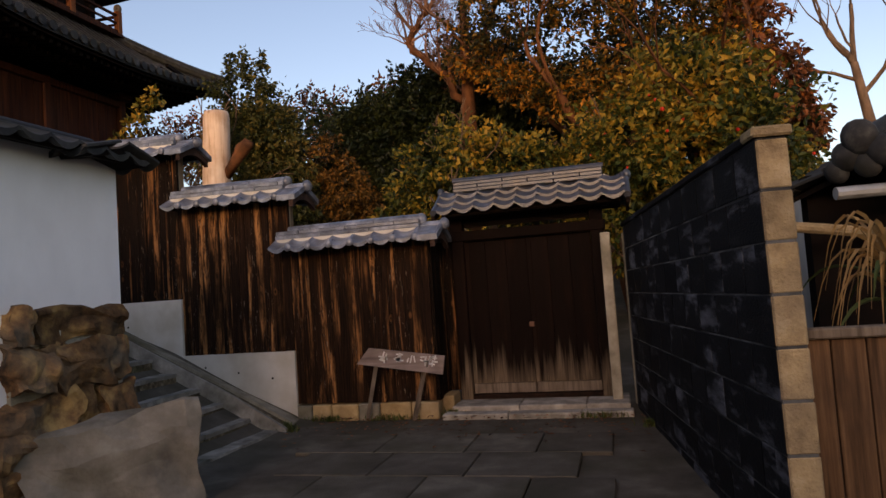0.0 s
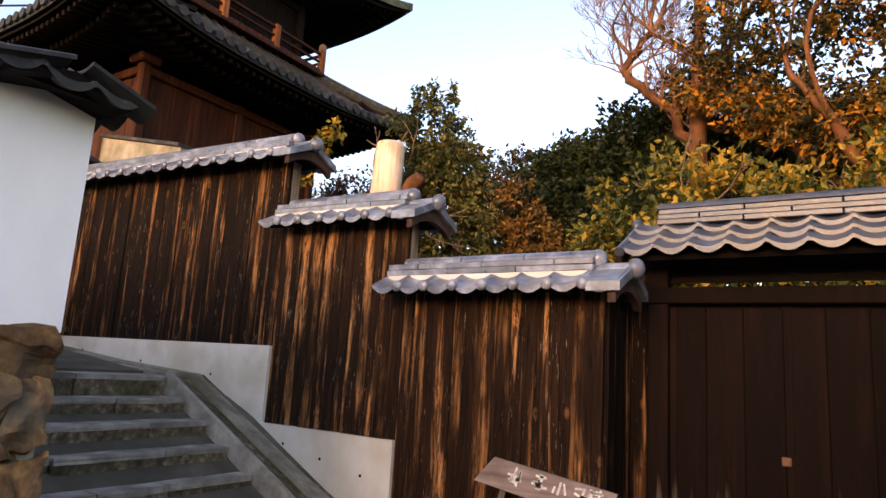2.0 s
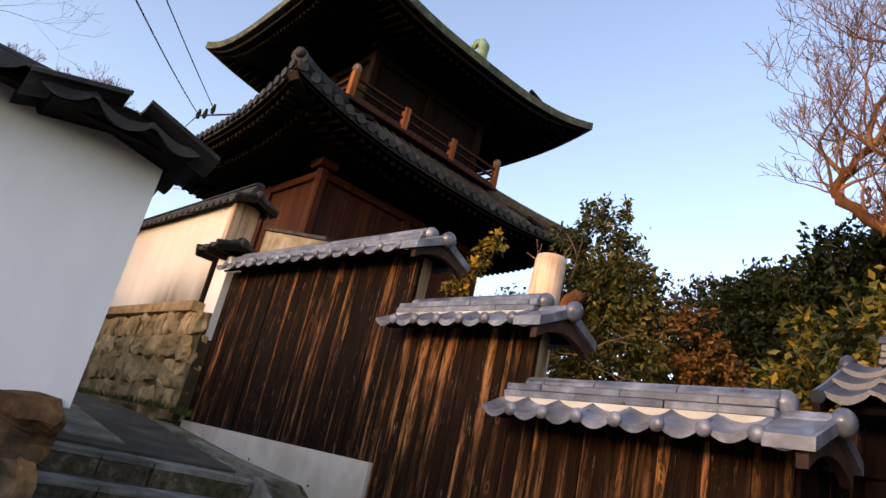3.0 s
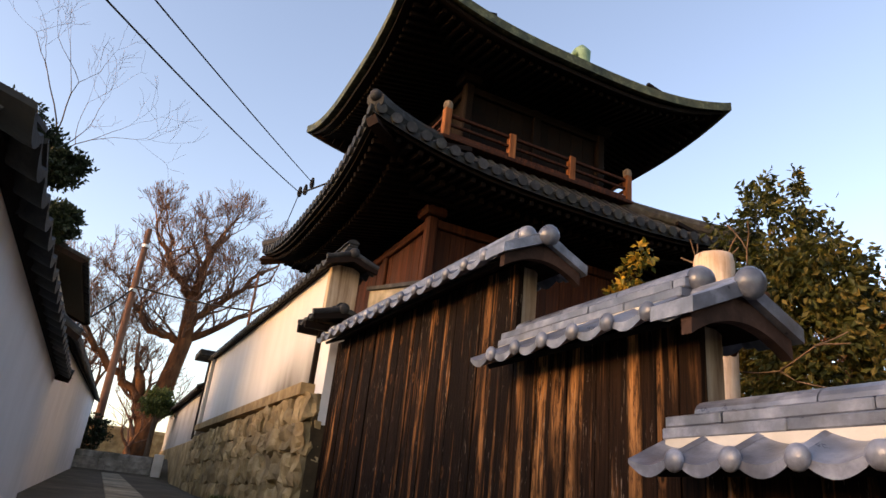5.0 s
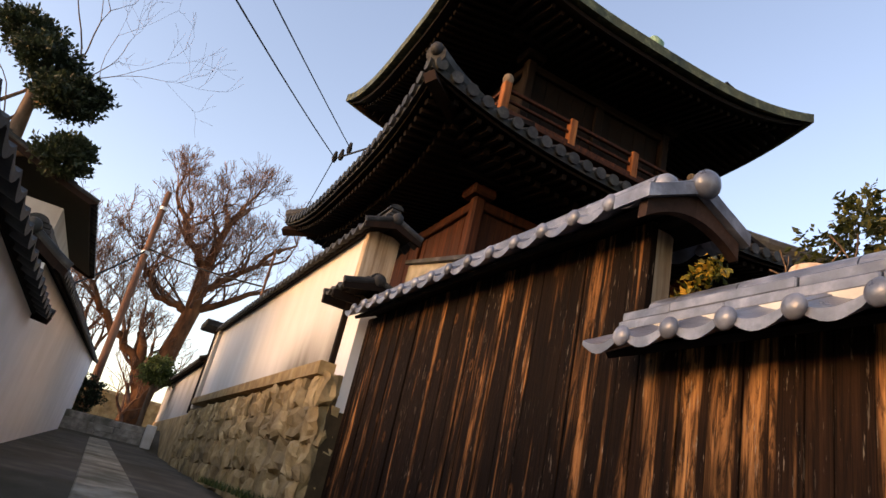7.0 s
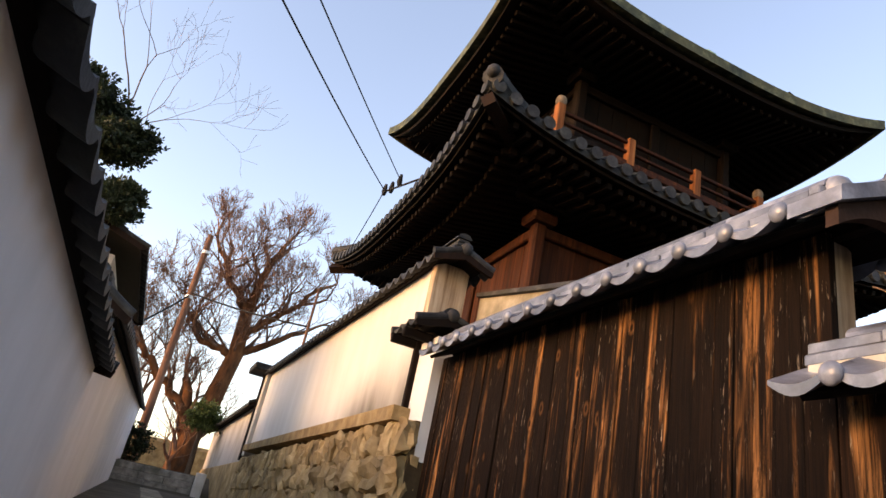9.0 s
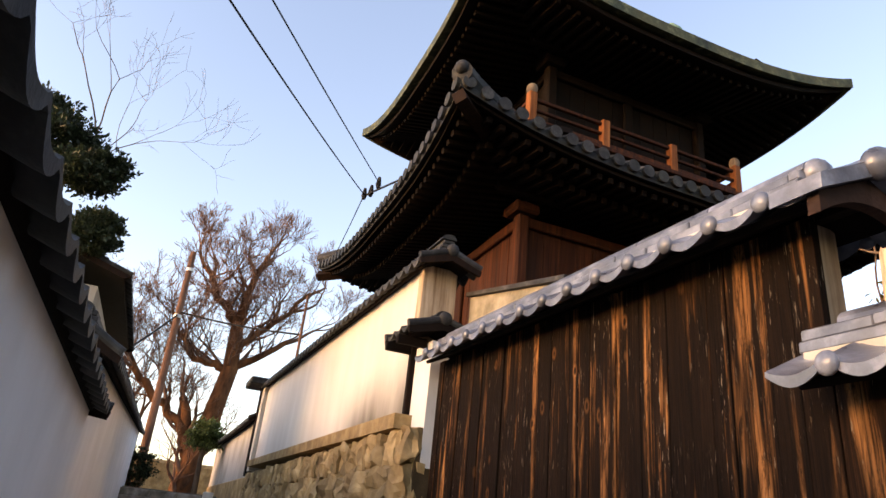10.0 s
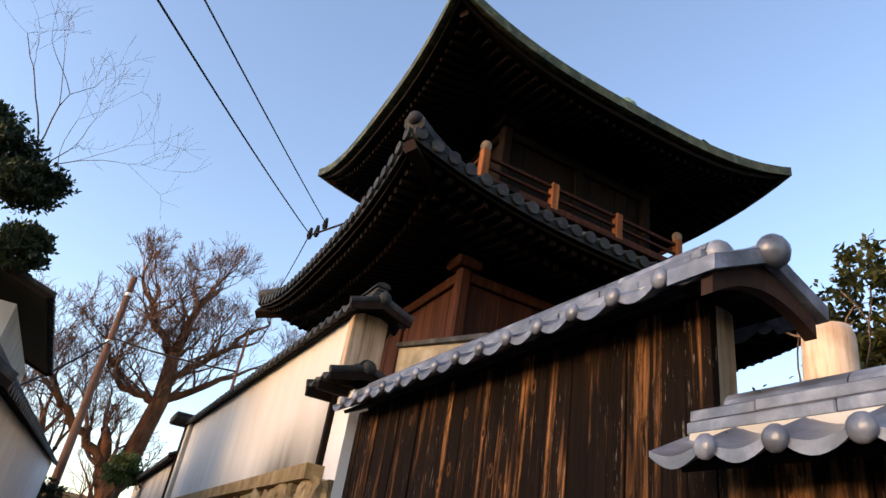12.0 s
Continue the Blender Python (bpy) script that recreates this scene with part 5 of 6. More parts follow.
# ---- trees ----
def leaves_mesh(name, blobs, count, size, material, parent, seed, hang=0.3, gap=0.0, label=""):
    """A crown of single leaves in noisy clumps, denser towards the outside."""
    r = np.random.default_rng(seed)
    vol = np.array([b[3] * b[4] * b[5] for b in blobs]) ** 0.67
    pick = r.choice(len(blobs), count, p=vol / vol.sum())
    b = np.array(blobs)[pick]
    d = r.normal(size=(count, 3))
    d /= np.linalg.norm(d, axis=1)[:, None]
    rad = r.uniform(0.25, 1.0, count) ** 0.5
    bump = 1 + 0.22 * np.sin(d[:, 0] * 7 + b[:, 0]) * np.sin(d[:, 1] * 6 + b[:, 1] * 2) + 0.18 * np.sin(d[:, 2] * 9 + b[:, 2] * 3)
    c = b[:, :3] + d * b[:, 3:6] * (rad * bump)[:, None]
    # twiglets: leaves gather round a coarse set of points
    cell = np.round(c / 0.3) * 0.3
    h = np.sin(cell[:, 0] * 12.9898 + cell[:, 1] * 78.233 + cell[:, 2] * 37.719) * 43758.5453
    keep = (h - np.floor(h)) > gap
    c, d = c[keep] * 0.86 + cell[keep] * 0.14, d[keep]
    n = len(c)
    axis = r.normal(size=(n, 3)) + d * 0.8 + np.array([0, 0, -hang])
    axis /= np.linalg.norm(axis, axis=1)[:, None]
    side = np.cross(axis, r.normal(size=(n, 3)))
    side /= np.linalg.norm(side, axis=1)[:, None]
    L = size * r.uniform(0.6, 1.3, n)[:, None]
    W = L * 0.26
    fold = np.cross(axis, side) * W * 0.35
    v = np.stack([c, c + axis * L * 0.45 + side * W + fold, c + axis * L, c + axis * L * 0.45 - side * W + fold], 1).reshape(-1, 3)
    k = np.arange(n)[:, None] * 4
    f = np.concatenate([np.concatenate([k, k + 1, k + 2], 1), np.concatenate([k, k + 2, k + 3], 1)], 0)
    return quads(name, v.tolist(), f.tolist(), material, parent, label)


def branches(bm, start, direction, length, radius, depth, r, spread=0.6, rise=0.15, kids=(2, 3), shrink=0.74, sides=(8, 6, 5, 4, 3, 3, 3), least=0.006, wobble=0.18, tips=None):
    """A limb with its forks, down to twigs."""
    pts, radii = [Vector(start)], [radius]
    d = Vector(direction).normalized()
    n = 4 if depth > 2 else 3
    for i in range(n):
        d = (d + Vector((r.gauss(0, wobble), r.gauss(0, wobble), r.gauss(0, wobble) + rise * 0.3))).normalized()
        pts.append(pts[-1] + d * length / n)
        radii.append(max(least, radius * (1 - 0.38 * (i + 1) / n)))
    sweep(bm, pts, radii, sides[min(len(sides) - 1, max(0, 6 - depth))], cap=depth > 4)
    if depth <= 0:
        if tips is not None:
            tips.append(pts[-1])
        return
    for k in range(r.randint(*kids)):
        at = pts[-1] if k < 2 else pts[r.randint(1, n)]
        nd = (d + Vector((r.gauss(0, spread), r.gauss(0, spread), r.gauss(rise, spread * 0.7)))).normalized()
        branches(bm, at, nd, length * r.uniform(shrink - 0.12, shrink + 0.1), max(least, radii[-1] * r.uniform(0.62, 0.86)), depth - 1, r, spread, rise, kids, shrink, sides, least, wobble, tips)


def bare_tree(x, y, z, limbs, depth, seed, material, label, least=0.008, spread=0.5, kids=(2, 3), trunk=None, boughs=(), twig=1.0):
    r = random.Random(seed)
    t = thing("bare_tree", x, y, z, label, "tree")
    if trunk:
        part("trunk", sweep(bmesh.new(), [Vector(p) for p, _ in trunk], [q for _, q in trunk], 14), material, t, smooth=True)
    side = bmesh.new()
    for bough in boughs:
        pts, radii = [], []
        for (a, ra), (b, rb) in zip(bough, bough[1:]):
            a, b = Vector(a), Vector(b)
            for q in (0.0, 0.33, 0.67):
                sway = 0.0 if q == 0 else 0.07 * (b - a).length
                pts.append(a.lerp(b, q) + Vector((r.gauss(0, sway), r.gauss(0, sway), r.gauss(0, sway))))
                radii.append(ra + (rb - ra) * q)
                d = ((b - a).normalized() + Vector((r.gauss(0, 0.7), r.gauss(0, 0.9), r.gauss(0.5, 0.5)))).normalized()
                branches(side, pts[-1], d, 0.3 * twig * r.uniform(2.2, 3.6), radii[-1] * 0.45, depth - 1, r, spread, 0.2, kids, 0.76, least=least)
        pts.append(Vector(bough[-1][0]))
        radii.append(bough[-1][1])
        part("bough", sweep(bmesh.new(), pts, radii, 9), material, t, smooth=True)
    if boughs:
        tagged(part("branch_work", side, M_TWIG, t, smooth=True), kind="stuff")
    else:
        side.free()
    bm = bmesh.new()
    for start, direction, length, radius in limbs:
        branches(bm, start, direction, length, radius, depth, r, spread, 0.2, kids, 0.76, least=least)
    part("crown", bm, M_TWIG if material is M_REDBARK else material, t, "bare crown of fine twigs", smooth=True)
    return t


bare_tree(-33.5, 6.1, 2.3, [((-33.5, 4.95, 12.1), (0.1, -0.4, 1), 1.05, 0.1), ((-33.5, 5.74, 10.9), (0.2, -0.8, 0.7), 1.05, 0.1), ((-33.5, 5.3, 11.5), (-0.2, 0.3, 1), 1.05, 0.1), ((-33.5, 7.2, 12.1), (0, -0.2, 1), 1.05, 0.11), ((-33.5, 7.5, 13.2), (0, 0.3, 1), 0.85, 0.09), ((-33.5, 7.2, 12.1), (0.2, 0.8, 0.8), 1.05, 0.1), ((-33.5, 8.4, 10.2), (0.1, 0.2, 1), 1.05, 0.1), ((-33.5, 9.7, 11.7), (0, 0.5, 1), 1.1, 0.08), ((-33.5, 9.2, 10.9), (0.2, 1, 0.3), 1.1, 0.08), ((-33.5, 9.1, 9.4), (0.3, 0.9, 0.4), 1.4, 0.1), ((-33.5, 4.6, 9.0), (0.1, -0.5, 1), 1.2, 0.09), ((-33.5, 5.4, 8.0), (0.2, -0.9, 0.4), 1.4, 0.09),
          ((-33.5, 3.6, 6.8), (0.1, -0.2, 1), 1.2, 0.09), ((-33.5, 2.4, 8.0), (0, -0.5, 1), 1.1, 0.08), ((-33.5, 3.0, 7.4), (0.2, -1, 0.1), 1.1, 0.08), ((-33.5, 5.39, 6.4), (0.2, -0.3, 1), 1.05, 0.1), ((-33.5, 6.9, 9.9), (-0.4, 0, 1), 1.3, 0.12), ((-33.5, 4.83, 6.0), (0.3, -0.6, 1), 1.4, 0.09)],
          5, 11, M_REDBARK, "huge old bare tree with red-brown limbs", 0.009, 0.5, (2, 4),
          [((-33.5, 6.1, 2.1), 0.5), ((-33.5, 6.35, 4.2), 0.42), ((-33.5, 6.67, 5.6), 0.4), ((-33.5, 7.0, 7.9), 0.34), ((-33.5, 6.88, 9.9), 0.27)],
          [[((-33.5, 6.88, 9.8), 0.22), ((-33.5, 5.74, 10.83), 0.16), ((-33.5, 4.95, 12.12), 0.1)], [((-33.5, 6.88, 9.8), 0.24), ((-33.5, 7.21, 12.17), 0.15), ((-33.5, 7.5, 13.2), 0.1)],
           [((-33.5, 6.95, 8.7), 0.2), ((-33.5, 7.4, 9.11), 0.17), ((-33.5, 8.37, 10.19), 0.13), ((-33.5, 9.76, 11.92), 0.08)], [((-33.5, 6.98, 7.6), 0.2), ((-33.5, 6.38, 7.95), 0.17), ((-33.5, 5.48, 7.98), 0.14), ((-33.5, 4.63, 9.03), 0.1)],
           [((-33.5, 6.98, 7.8), 0.2), ((-33.5, 7.71, 8.31), 0.16), ((-33.5, 9.12, 9.45), 0.11)], [((-33.5, 6.0, 2.2), 0.36), ((-33.5, 5.83, 4.74), 0.27), ((-33.5, 5.39, 6.36), 0.16)], [((-33.5, 5.8, 4.9), 0.22), ((-33.5, 4.83, 5.99), 0.18), ((-33.5, 3.61, 6.79), 0.14), ((-33.5, 2.43, 8.01), 0.09)]], 1.15)
bare_tree(-35.5, 3.4, 2.4, [((-35.5, 3.4, 3.6), (0, -0.3, 1), 2.2, 0.2), ((-35.5, 3.4, 3.6), (0, 0.4, 1), 2.0, 0.17), ((-35.4, 3.4, 3.4), (0.2, -0.9, 0.7), 2.0, 0.14)], 5, 21, M_REDBARK, "smaller bare tree with rusty twigs", 0.010, 0.5, (2, 4), [((-35.5, 3.4, 2.2), 0.35), ((-35.5, 3.4, 3.7), 0.24)])
bare_tree(-15.2, 1.6, 1.5, [((-15.2, 1.8, 6.6), (0, 0.5, 0.9), 1.4, 0.035), ((-15.2, 1.7, 6.0), (0.1, 0.9, 0.4), 1.4, 0.03)], 5, 8, M_BARK, "thin bare tree above the lane wall", 0.0025, 0.5, (2, 3), [((-15.2, 1.5, 1.4), 0.14), ((-15.2, 1.7, 6.7), 0.07)])

M_PINE = foliage("pine_needles", [(0.012, 0.02, 0.01), (0.025, 0.04, 0.018), (0.04, 0.055, 0.025)])
pine = thing("pine_tree", -15.0, 2.0, 1.4, "dark pruned pine with layered pads", "tree")
bm = bmesh.new()
sweep(bm, [(-15.0, 2.0, 1.4), (-15.1, 1.8, 4.0), (-14.8, 2.3, 6.0), (-14.9, 2.2, 7.6)], [0.2, 0.17, 0.12, 0.06], 10)
sweep(bm, [(-14.85, 2.2, 5.6), (-14.4, 3.2, 5.9)], [0.07, 0.04], 8)
sweep(bm, [(-14.85, 2.3, 6.6), (-14.4, 3.0, 6.8)], [0.06, 0.04], 8)
part("trunk", bm, M_BARK, pine, smooth=True)
leaves_mesh("crown", [(-14.3, 3.15, 5.7, 0.45, 0.4, 0.27), (-14.3, 3.25, 5.95, 0.35, 0.3, 0.16), (-14.4, 2.8, 6.7, 0.6, 0.5, 0.24), (-14.4, 3.05, 6.95, 0.4, 0.36, 0.16), (-14.6, 2.3, 7.3, 0.6, 0.55, 0.26), (-14.8, 1.8, 7.8, 0.55, 0.55, 0.24)], 16000, 0.09, M_PINE, pine, 4, hang=-0.6)

lh = thing("lane_house", -17.0, 1.2, 1.5, "dark-roofed house behind the lane wall", "house")
part("house_wall", block(-19.6, -14.8, -1.0, 3.4, 1.3, 5.1), M_PLASTER_OLD_SHADED, lh)
coping(lh, Matrix.Translation((-20, 1.2, 0)), 5.6, 5.28, 6.3, 2.65, "lanehouse", M_TILEDARK, rows=7, layers=3, balls=False, apron=0.03)

M_TOPIARY = foliage("clipped_green", [(0.04, 0.06, 0.015), (0.09, 0.12, 0.03), (0.13, 0.15, 0.05)])
tp = thing("clipped_shrub", -28.0, 6.3, 2.5, "round clipped green shrub beside the lane", "shrub")
part("stem", sweep(bmesh.new(), [(-28, 6.35, 2.3), (-28, 6.3, 4.2)], [0.1, 0.07], 8), M_BARK, tp)
leaves_mesh("crown", [(-28.0, 6.3, 4.45, 0.55, 0.55, 0.5)], 4000, 0.1, M_TOPIARY, tp, 6)
tp = thing("dark_shrub", -29.3, 4.3, 2.4, "dark low shrub at the pole's foot", "shrub")
part("stem", sweep(bmesh.new(), [(-29.3, 4.35, 2.2), (-29.3, 4.3, 3.2)], [0.08, 0.05], 8), M_BARK, tp)
leaves_mesh("crown", [(-29.3, 4.4, 3.3, 0.6, 0.6, 0.6)], 3500, 0.1, M_PINE, tp, 7)
yw = thing("ochre_bank", -36.0, 5.2, 2.3, "low ochre garden bank beyond the lane", "bank", kind="structure")
part("bank", block(-37.5, -36.0, -4, 12, 2.0, 4.0, 0.15), M_STONE, yw)

# the peeled trunk behind the fence
st = thing("peeled_trunk", -7.78, 11.6, 1.5, "thick pale peeled tree trunk, cut off flat", "trunk")
bm = bmesh.new()
sweep(bm, [(-7.92, 11.6, 1.2), (-7.86, 11.6, 3.0), (-7.8, 11.6, 4.4), (-7.76, 11.6, 5.3), (-7.76, 11.6, 5.4)], [0.34, 0.3, 0.275, 0.265, 0.24], 20)
part("trunk", bm, M_STUMP, st, smooth=True)
bm = bmesh.new()
sweep(bm, [(-7.6, 11.6, 4.05), (-7.35, 11.55, 4.3), (-7.12, 11.5, 4.55), (-7.0, 11.48, 4.62), (-6.9, 11.5, 4.6)], [0.1, 0.1, 0.15, 0.13, 0.06], 12)
for v in bm.verts:
    v.co += noise.noise_vector(v.co * 9.0) * 0.035
part("stub", bm, M_REDBARK, st, "broken rusty branch stub", True)

M_BERRY = surface("red_berries", [(0.3, (0.35, 0.02, 0.012)), (0.7, (0.6, 0.05, 0.02))], vary=0.2, rough=(0.3, 0.5), bump=0.05)
M_OLIVE = foliage("olive_leaves", [(0.018, 0.026, 0.007), (0.045, 0.052, 0.012), (0.085, 0.085, 0.018), (0.17, 0.125, 0.03)])
M_DEEP = foliage("deep_green_leaves", [(0.006, 0.011, 0.004), (0.016, 0.026, 0.008), (0.04, 0.048, 0.012)])
M_YELLOW = foliage("yellow_green_leaves", [(0.014, 0.024, 0.005), (0.055, 0.07, 0.012), (0.18, 0.145, 0.02), (0.44, 0.25, 0.03)])
M_ORANGE = foliage("autumn_leaves", [(0.010, 0.012, 0.004), (0.036, 0.034, 0.007), (0.15, 0.085, 0.012), (0.48, 0.19, 0.018)])
M_GOLD = foliage("golden_brown_leaves", [(0.03, 0.02, 0.006), (0.10, 0.055, 0.012), (0.26, 0.12, 0.022)])
M_RUSSET = foliage("russet_needles", [(0.025, 0.014, 0.007), (0.10, 0.04, 0.016), (0.26, 0.085, 0.025)])


def leafy(name, x, y, z, label, limbs, blobs, count, size, material, seed, hang=0.3, gap=0.25, bark=None, least=0.012, kids=(2, 2)):
    t = thing(name, x, y, z, label, "tree")
    r = random.Random(seed)
    bm = bmesh.new()
    for start, direction, length, radius in limbs:
        branches(bm, start, direction, length, radius, 4, r, 0.45, 0.15, kids, 0.72, least=least)
    tagged(part("branch_work", bm, bark or M_BARK, t, smooth=True), kind="stuff")
    leaves_mesh("crown", blobs, count, size, material, t, seed, hang, gap)
    return t


leafy("evergreen_tree", -7.7, 13.2, 1.8, "dense olive-green tree with drooping leaves", [((-7.8, 13.2, 1.6), (0, 0, 1), 1.5, 0.14)],
      [(-8.0, 13.2, 6.15, 0.75, 0.8, 0.85), (-7.7, 13.2, 5.2, 0.95, 1.0, 1.0), (-7.4, 13.2, 3.9, 1.15, 1.1, 1.3), (-8.4, 13.4, 4.6, 1.0, 1.0, 1.2), (-7.3, 13.2, 5.0, 0.75, 0.8, 0.8), (-8.0, 13.2, 7.2, 0.07, 0.07, 0.4), (-7.55, 13.2, 6.75, 0.1, 0.1, 0.5), (-8.35, 13.2, 7.0, 0.07, 0.07, 0.34), (-7.05, 13.2, 6.0, 0.07, 0.07, 0.4)], 27000, 0.12, M_OLIVE, 31, hang=0.9, gap=0.28)
leafy("golden_bush", -6.1, 13.7, 1.6, "golden-brown autumn bush beside the olive-green tree", [((-6.1, 13.7, 1.4), (0, 0, 1), 0.9, 0.06)],
      [(-6.35, 13.7, 4.6, 0.45, 0.5, 0.6), (-6.0, 13.7, 3.9, 0.6, 0.6, 0.8), (-5.6, 13.7, 3.3, 0.6, 0.6, 0.8)], 7000, 0.11, M_GOLD, 40, hang=0.8, gap=0.3)
leafy("evergreen_tree", -4.9, 15.5, 1.8, "dark evergreen tree with dense small leaves", [((-4.9, 15.5, 1.8), (0, 0, 1), 1.35, 0.16)],
      [(-5.4, 15.5, 5.3, 1.5, 1.2, 1.2), (-4.2, 15.5, 4.6, 1.6, 1.2, 1.5), (-5.3, 15.5, 3.6, 1.7, 1.2, 1.5), (-6.4, 15.5, 4.7, 1.0, 1.0, 1.3), (-3.6, 15.6, 6.2, 1.2, 1.0, 1.1), (-4.6, 15.5, 6.1, 0.9, 1.0, 0.9), (-5.9, 15.5, 5.8, 0.7, 0.9, 0.6)], 42000, 0.14, M_DEEP, 32, gap=0.08)
leafy("evergreen_tree", -2.4, 15.5, 1.8, "tall dark evergreen tree behind the gate", [((-2.6, 15.5, 1.8), (0.1, 0, 1), 1.5, 0.2)],
      [(-2.9, 15.3, 6.4, 1.4, 1.0, 1.2), (-1.6, 15.4, 5.6, 1.5, 1.0, 1.3), (-2.8, 15.4, 4.6, 1.7, 1.0, 1.4), (-0.6, 15.5, 4.8, 1.6, 1.0, 1.6), (0.8, 15.5, 5.8, 1.8, 1.0, 1.8), (2.2, 15.5, 4.6, 1.8, 1.0, 1.8)], 46000, 0.14, M_DEEP, 33, gap=0.15)
leafy("camellia_bush", -2.4, 11.0, 0.6, "yellow-green leafy bush above the gate", [((-2.4, 11.0, 0.4), (0, 0, 1), 1.4, 0.1)],
      [(-2.5, 11.0, 3.6, 1.2, 0.8, 0.8), (-1.3, 11.0, 3.3, 1.3, 0.8, 0.75), (-3.2, 11.1, 2.8, 0.9, 0.8, 0.8), (-0.2, 11.0, 3.3, 0.9, 0.8, 0.9)], 16000, 0.12, M_YELLOW, 34, gap=0.25)
leafy("autumn_bush", 0.9, 11.2, 0.6, "orange and yellow autumn bush with red berries", [((0.9, 11.2, 0.4), (0, 0, 1), 1.5, 0.1)],
      [(0.4, 11.2, 3.5, 1.1, 0.9, 1.3), (1.3, 11.2, 3.1, 1.2, 0.9, 1.4), (2.3, 11.3, 3.2, 1.0, 0.9, 1.5), (0.2, 11.3, 2.3, 1.1, 0.8, 0.9), (1.4, 11.4, 4.6, 1.2, 0.9, 0.8)], 20000, 0.14, M_YELLOW, 35, gap=0.3)
bush = bpy.data.objects["autumn_bush"]
rb = random.Random(12)
for _ in range(20):
    q = Vector((rb.uniform(-0.5, 3.0), rb.uniform(10.2, 10.6), rb.uniform(2.2, 4.6)))
    part("berries", ball(bmesh.new(), q, rb.uniform(0.02, 0.035), seg=8, ring=6), M_BERRY, bush, "cluster of red berries", True)
leafy("autumn_tree", 0.4, 13.2, 1.0, "tall autumn tree with glowing orange leaves", [((0.3, 13.2, 0.8), (-0.05, 0, 1), 3.0, 0.24), ((0.2, 13.2, 3.6), (-0.6, 0, 0.9), 2.0, 0.13), ((0.3, 13.2, 3.8), (0.5, 0, 1), 2.0, 0.14)],
      [(-1.6, 13.2, 7.0, 1.4, 1.0, 0.9), (0.0, 13.2, 7.6, 1.6, 1.0, 1.0), (-0.3, 13.1, 5.2, 1.5, 0.9, 0.55), (1.2, 13.2, 6.3, 1.6, 1.0, 0.9), (0.9, 13.0, 5.0, 1.3, 0.9, 0.5), (2.0, 13.2, 6.4, 0.9, 1.0, 0.7), (0.8, 13.2, 8.0, 1.2, 1.0, 0.9), (2.3, 13.2, 5.5, 0.9, 0.9, 0.6), (-1.0, 13.0, 8.6, 1.3, 1.0, 0.8), (-2.2, 13.2, 6.2, 1.0, 0.6, 0.5), (-1.5, 13.2, 5.6, 1.0, 0.7, 0.4)], 50000, 0.12, M_ORANGE, 36, gap=0.38, bark=M_REDBARK)
leafy("russet_cedar", 2.9, 13.4, 0.8, "russet cedar with drooping brown foliage", [((2.85, 13.4, 0.6), (0, 0, 1), 2.4, 0.2), ((2.8, 13.2, 3.2), (-0.3, -0.2, 1), 1.4, 0.1)],
      [(2.7, 13.3, 5.9, 0.75, 0.8, 0.9), (3.2, 13.3, 4.9, 0.6, 0.8, 0.8), (2.3, 13.2, 4.4, 0.8, 0.8, 0.9), (2.6, 13.3, 6.7, 0.5, 0.6, 0.5), (3.4, 13.3, 4.0, 0.6, 0.8, 0.6), (2.8, 13.3, 3.3, 0.9, 0.8, 0.8)], 18000, 0.16, M_RUSSET, 37, hang=1.4, gap=0.35, bark=M_REDBARK)
leafy("russet_tree", -12.4, 17.5, 2.6, "rusty orange tree beyond the tower", [((-12.4, 17.5, 2.4), (0, 0, 1), 1.8, 0.1)],
      [(-13.6, 17.5, 6.5, 1.2, 0.8, 0.8), (-12.4, 17.5, 5.9, 1.1, 0.8, 0.8), (-14.6, 17.5, 6.2, 1.2, 0.8, 0.8)], 7000, 0.12, M_RUSSET, 38, gap=0.35)
leafy("small_sapling", -9.7, 12.0, 1.6, "small yellow-green sapling behind the fence", [((-9.7, 12.0, 1.4), (0, 0, 1), 2.0, 0.04)],
      [(-9.6, 12.0, 6.05, 0.24, 0.2, 0.2), (-9.85, 12.0, 5.8, 0.26, 0.2, 0.2), (-10.1, 12.0, 5.55, 0.3, 0.2, 0.2), (-10.5, 12.0, 5.2, 0.3, 0.2, 0.16)], 520, 0.14, M_YELLOW, 39, gap=0.2)
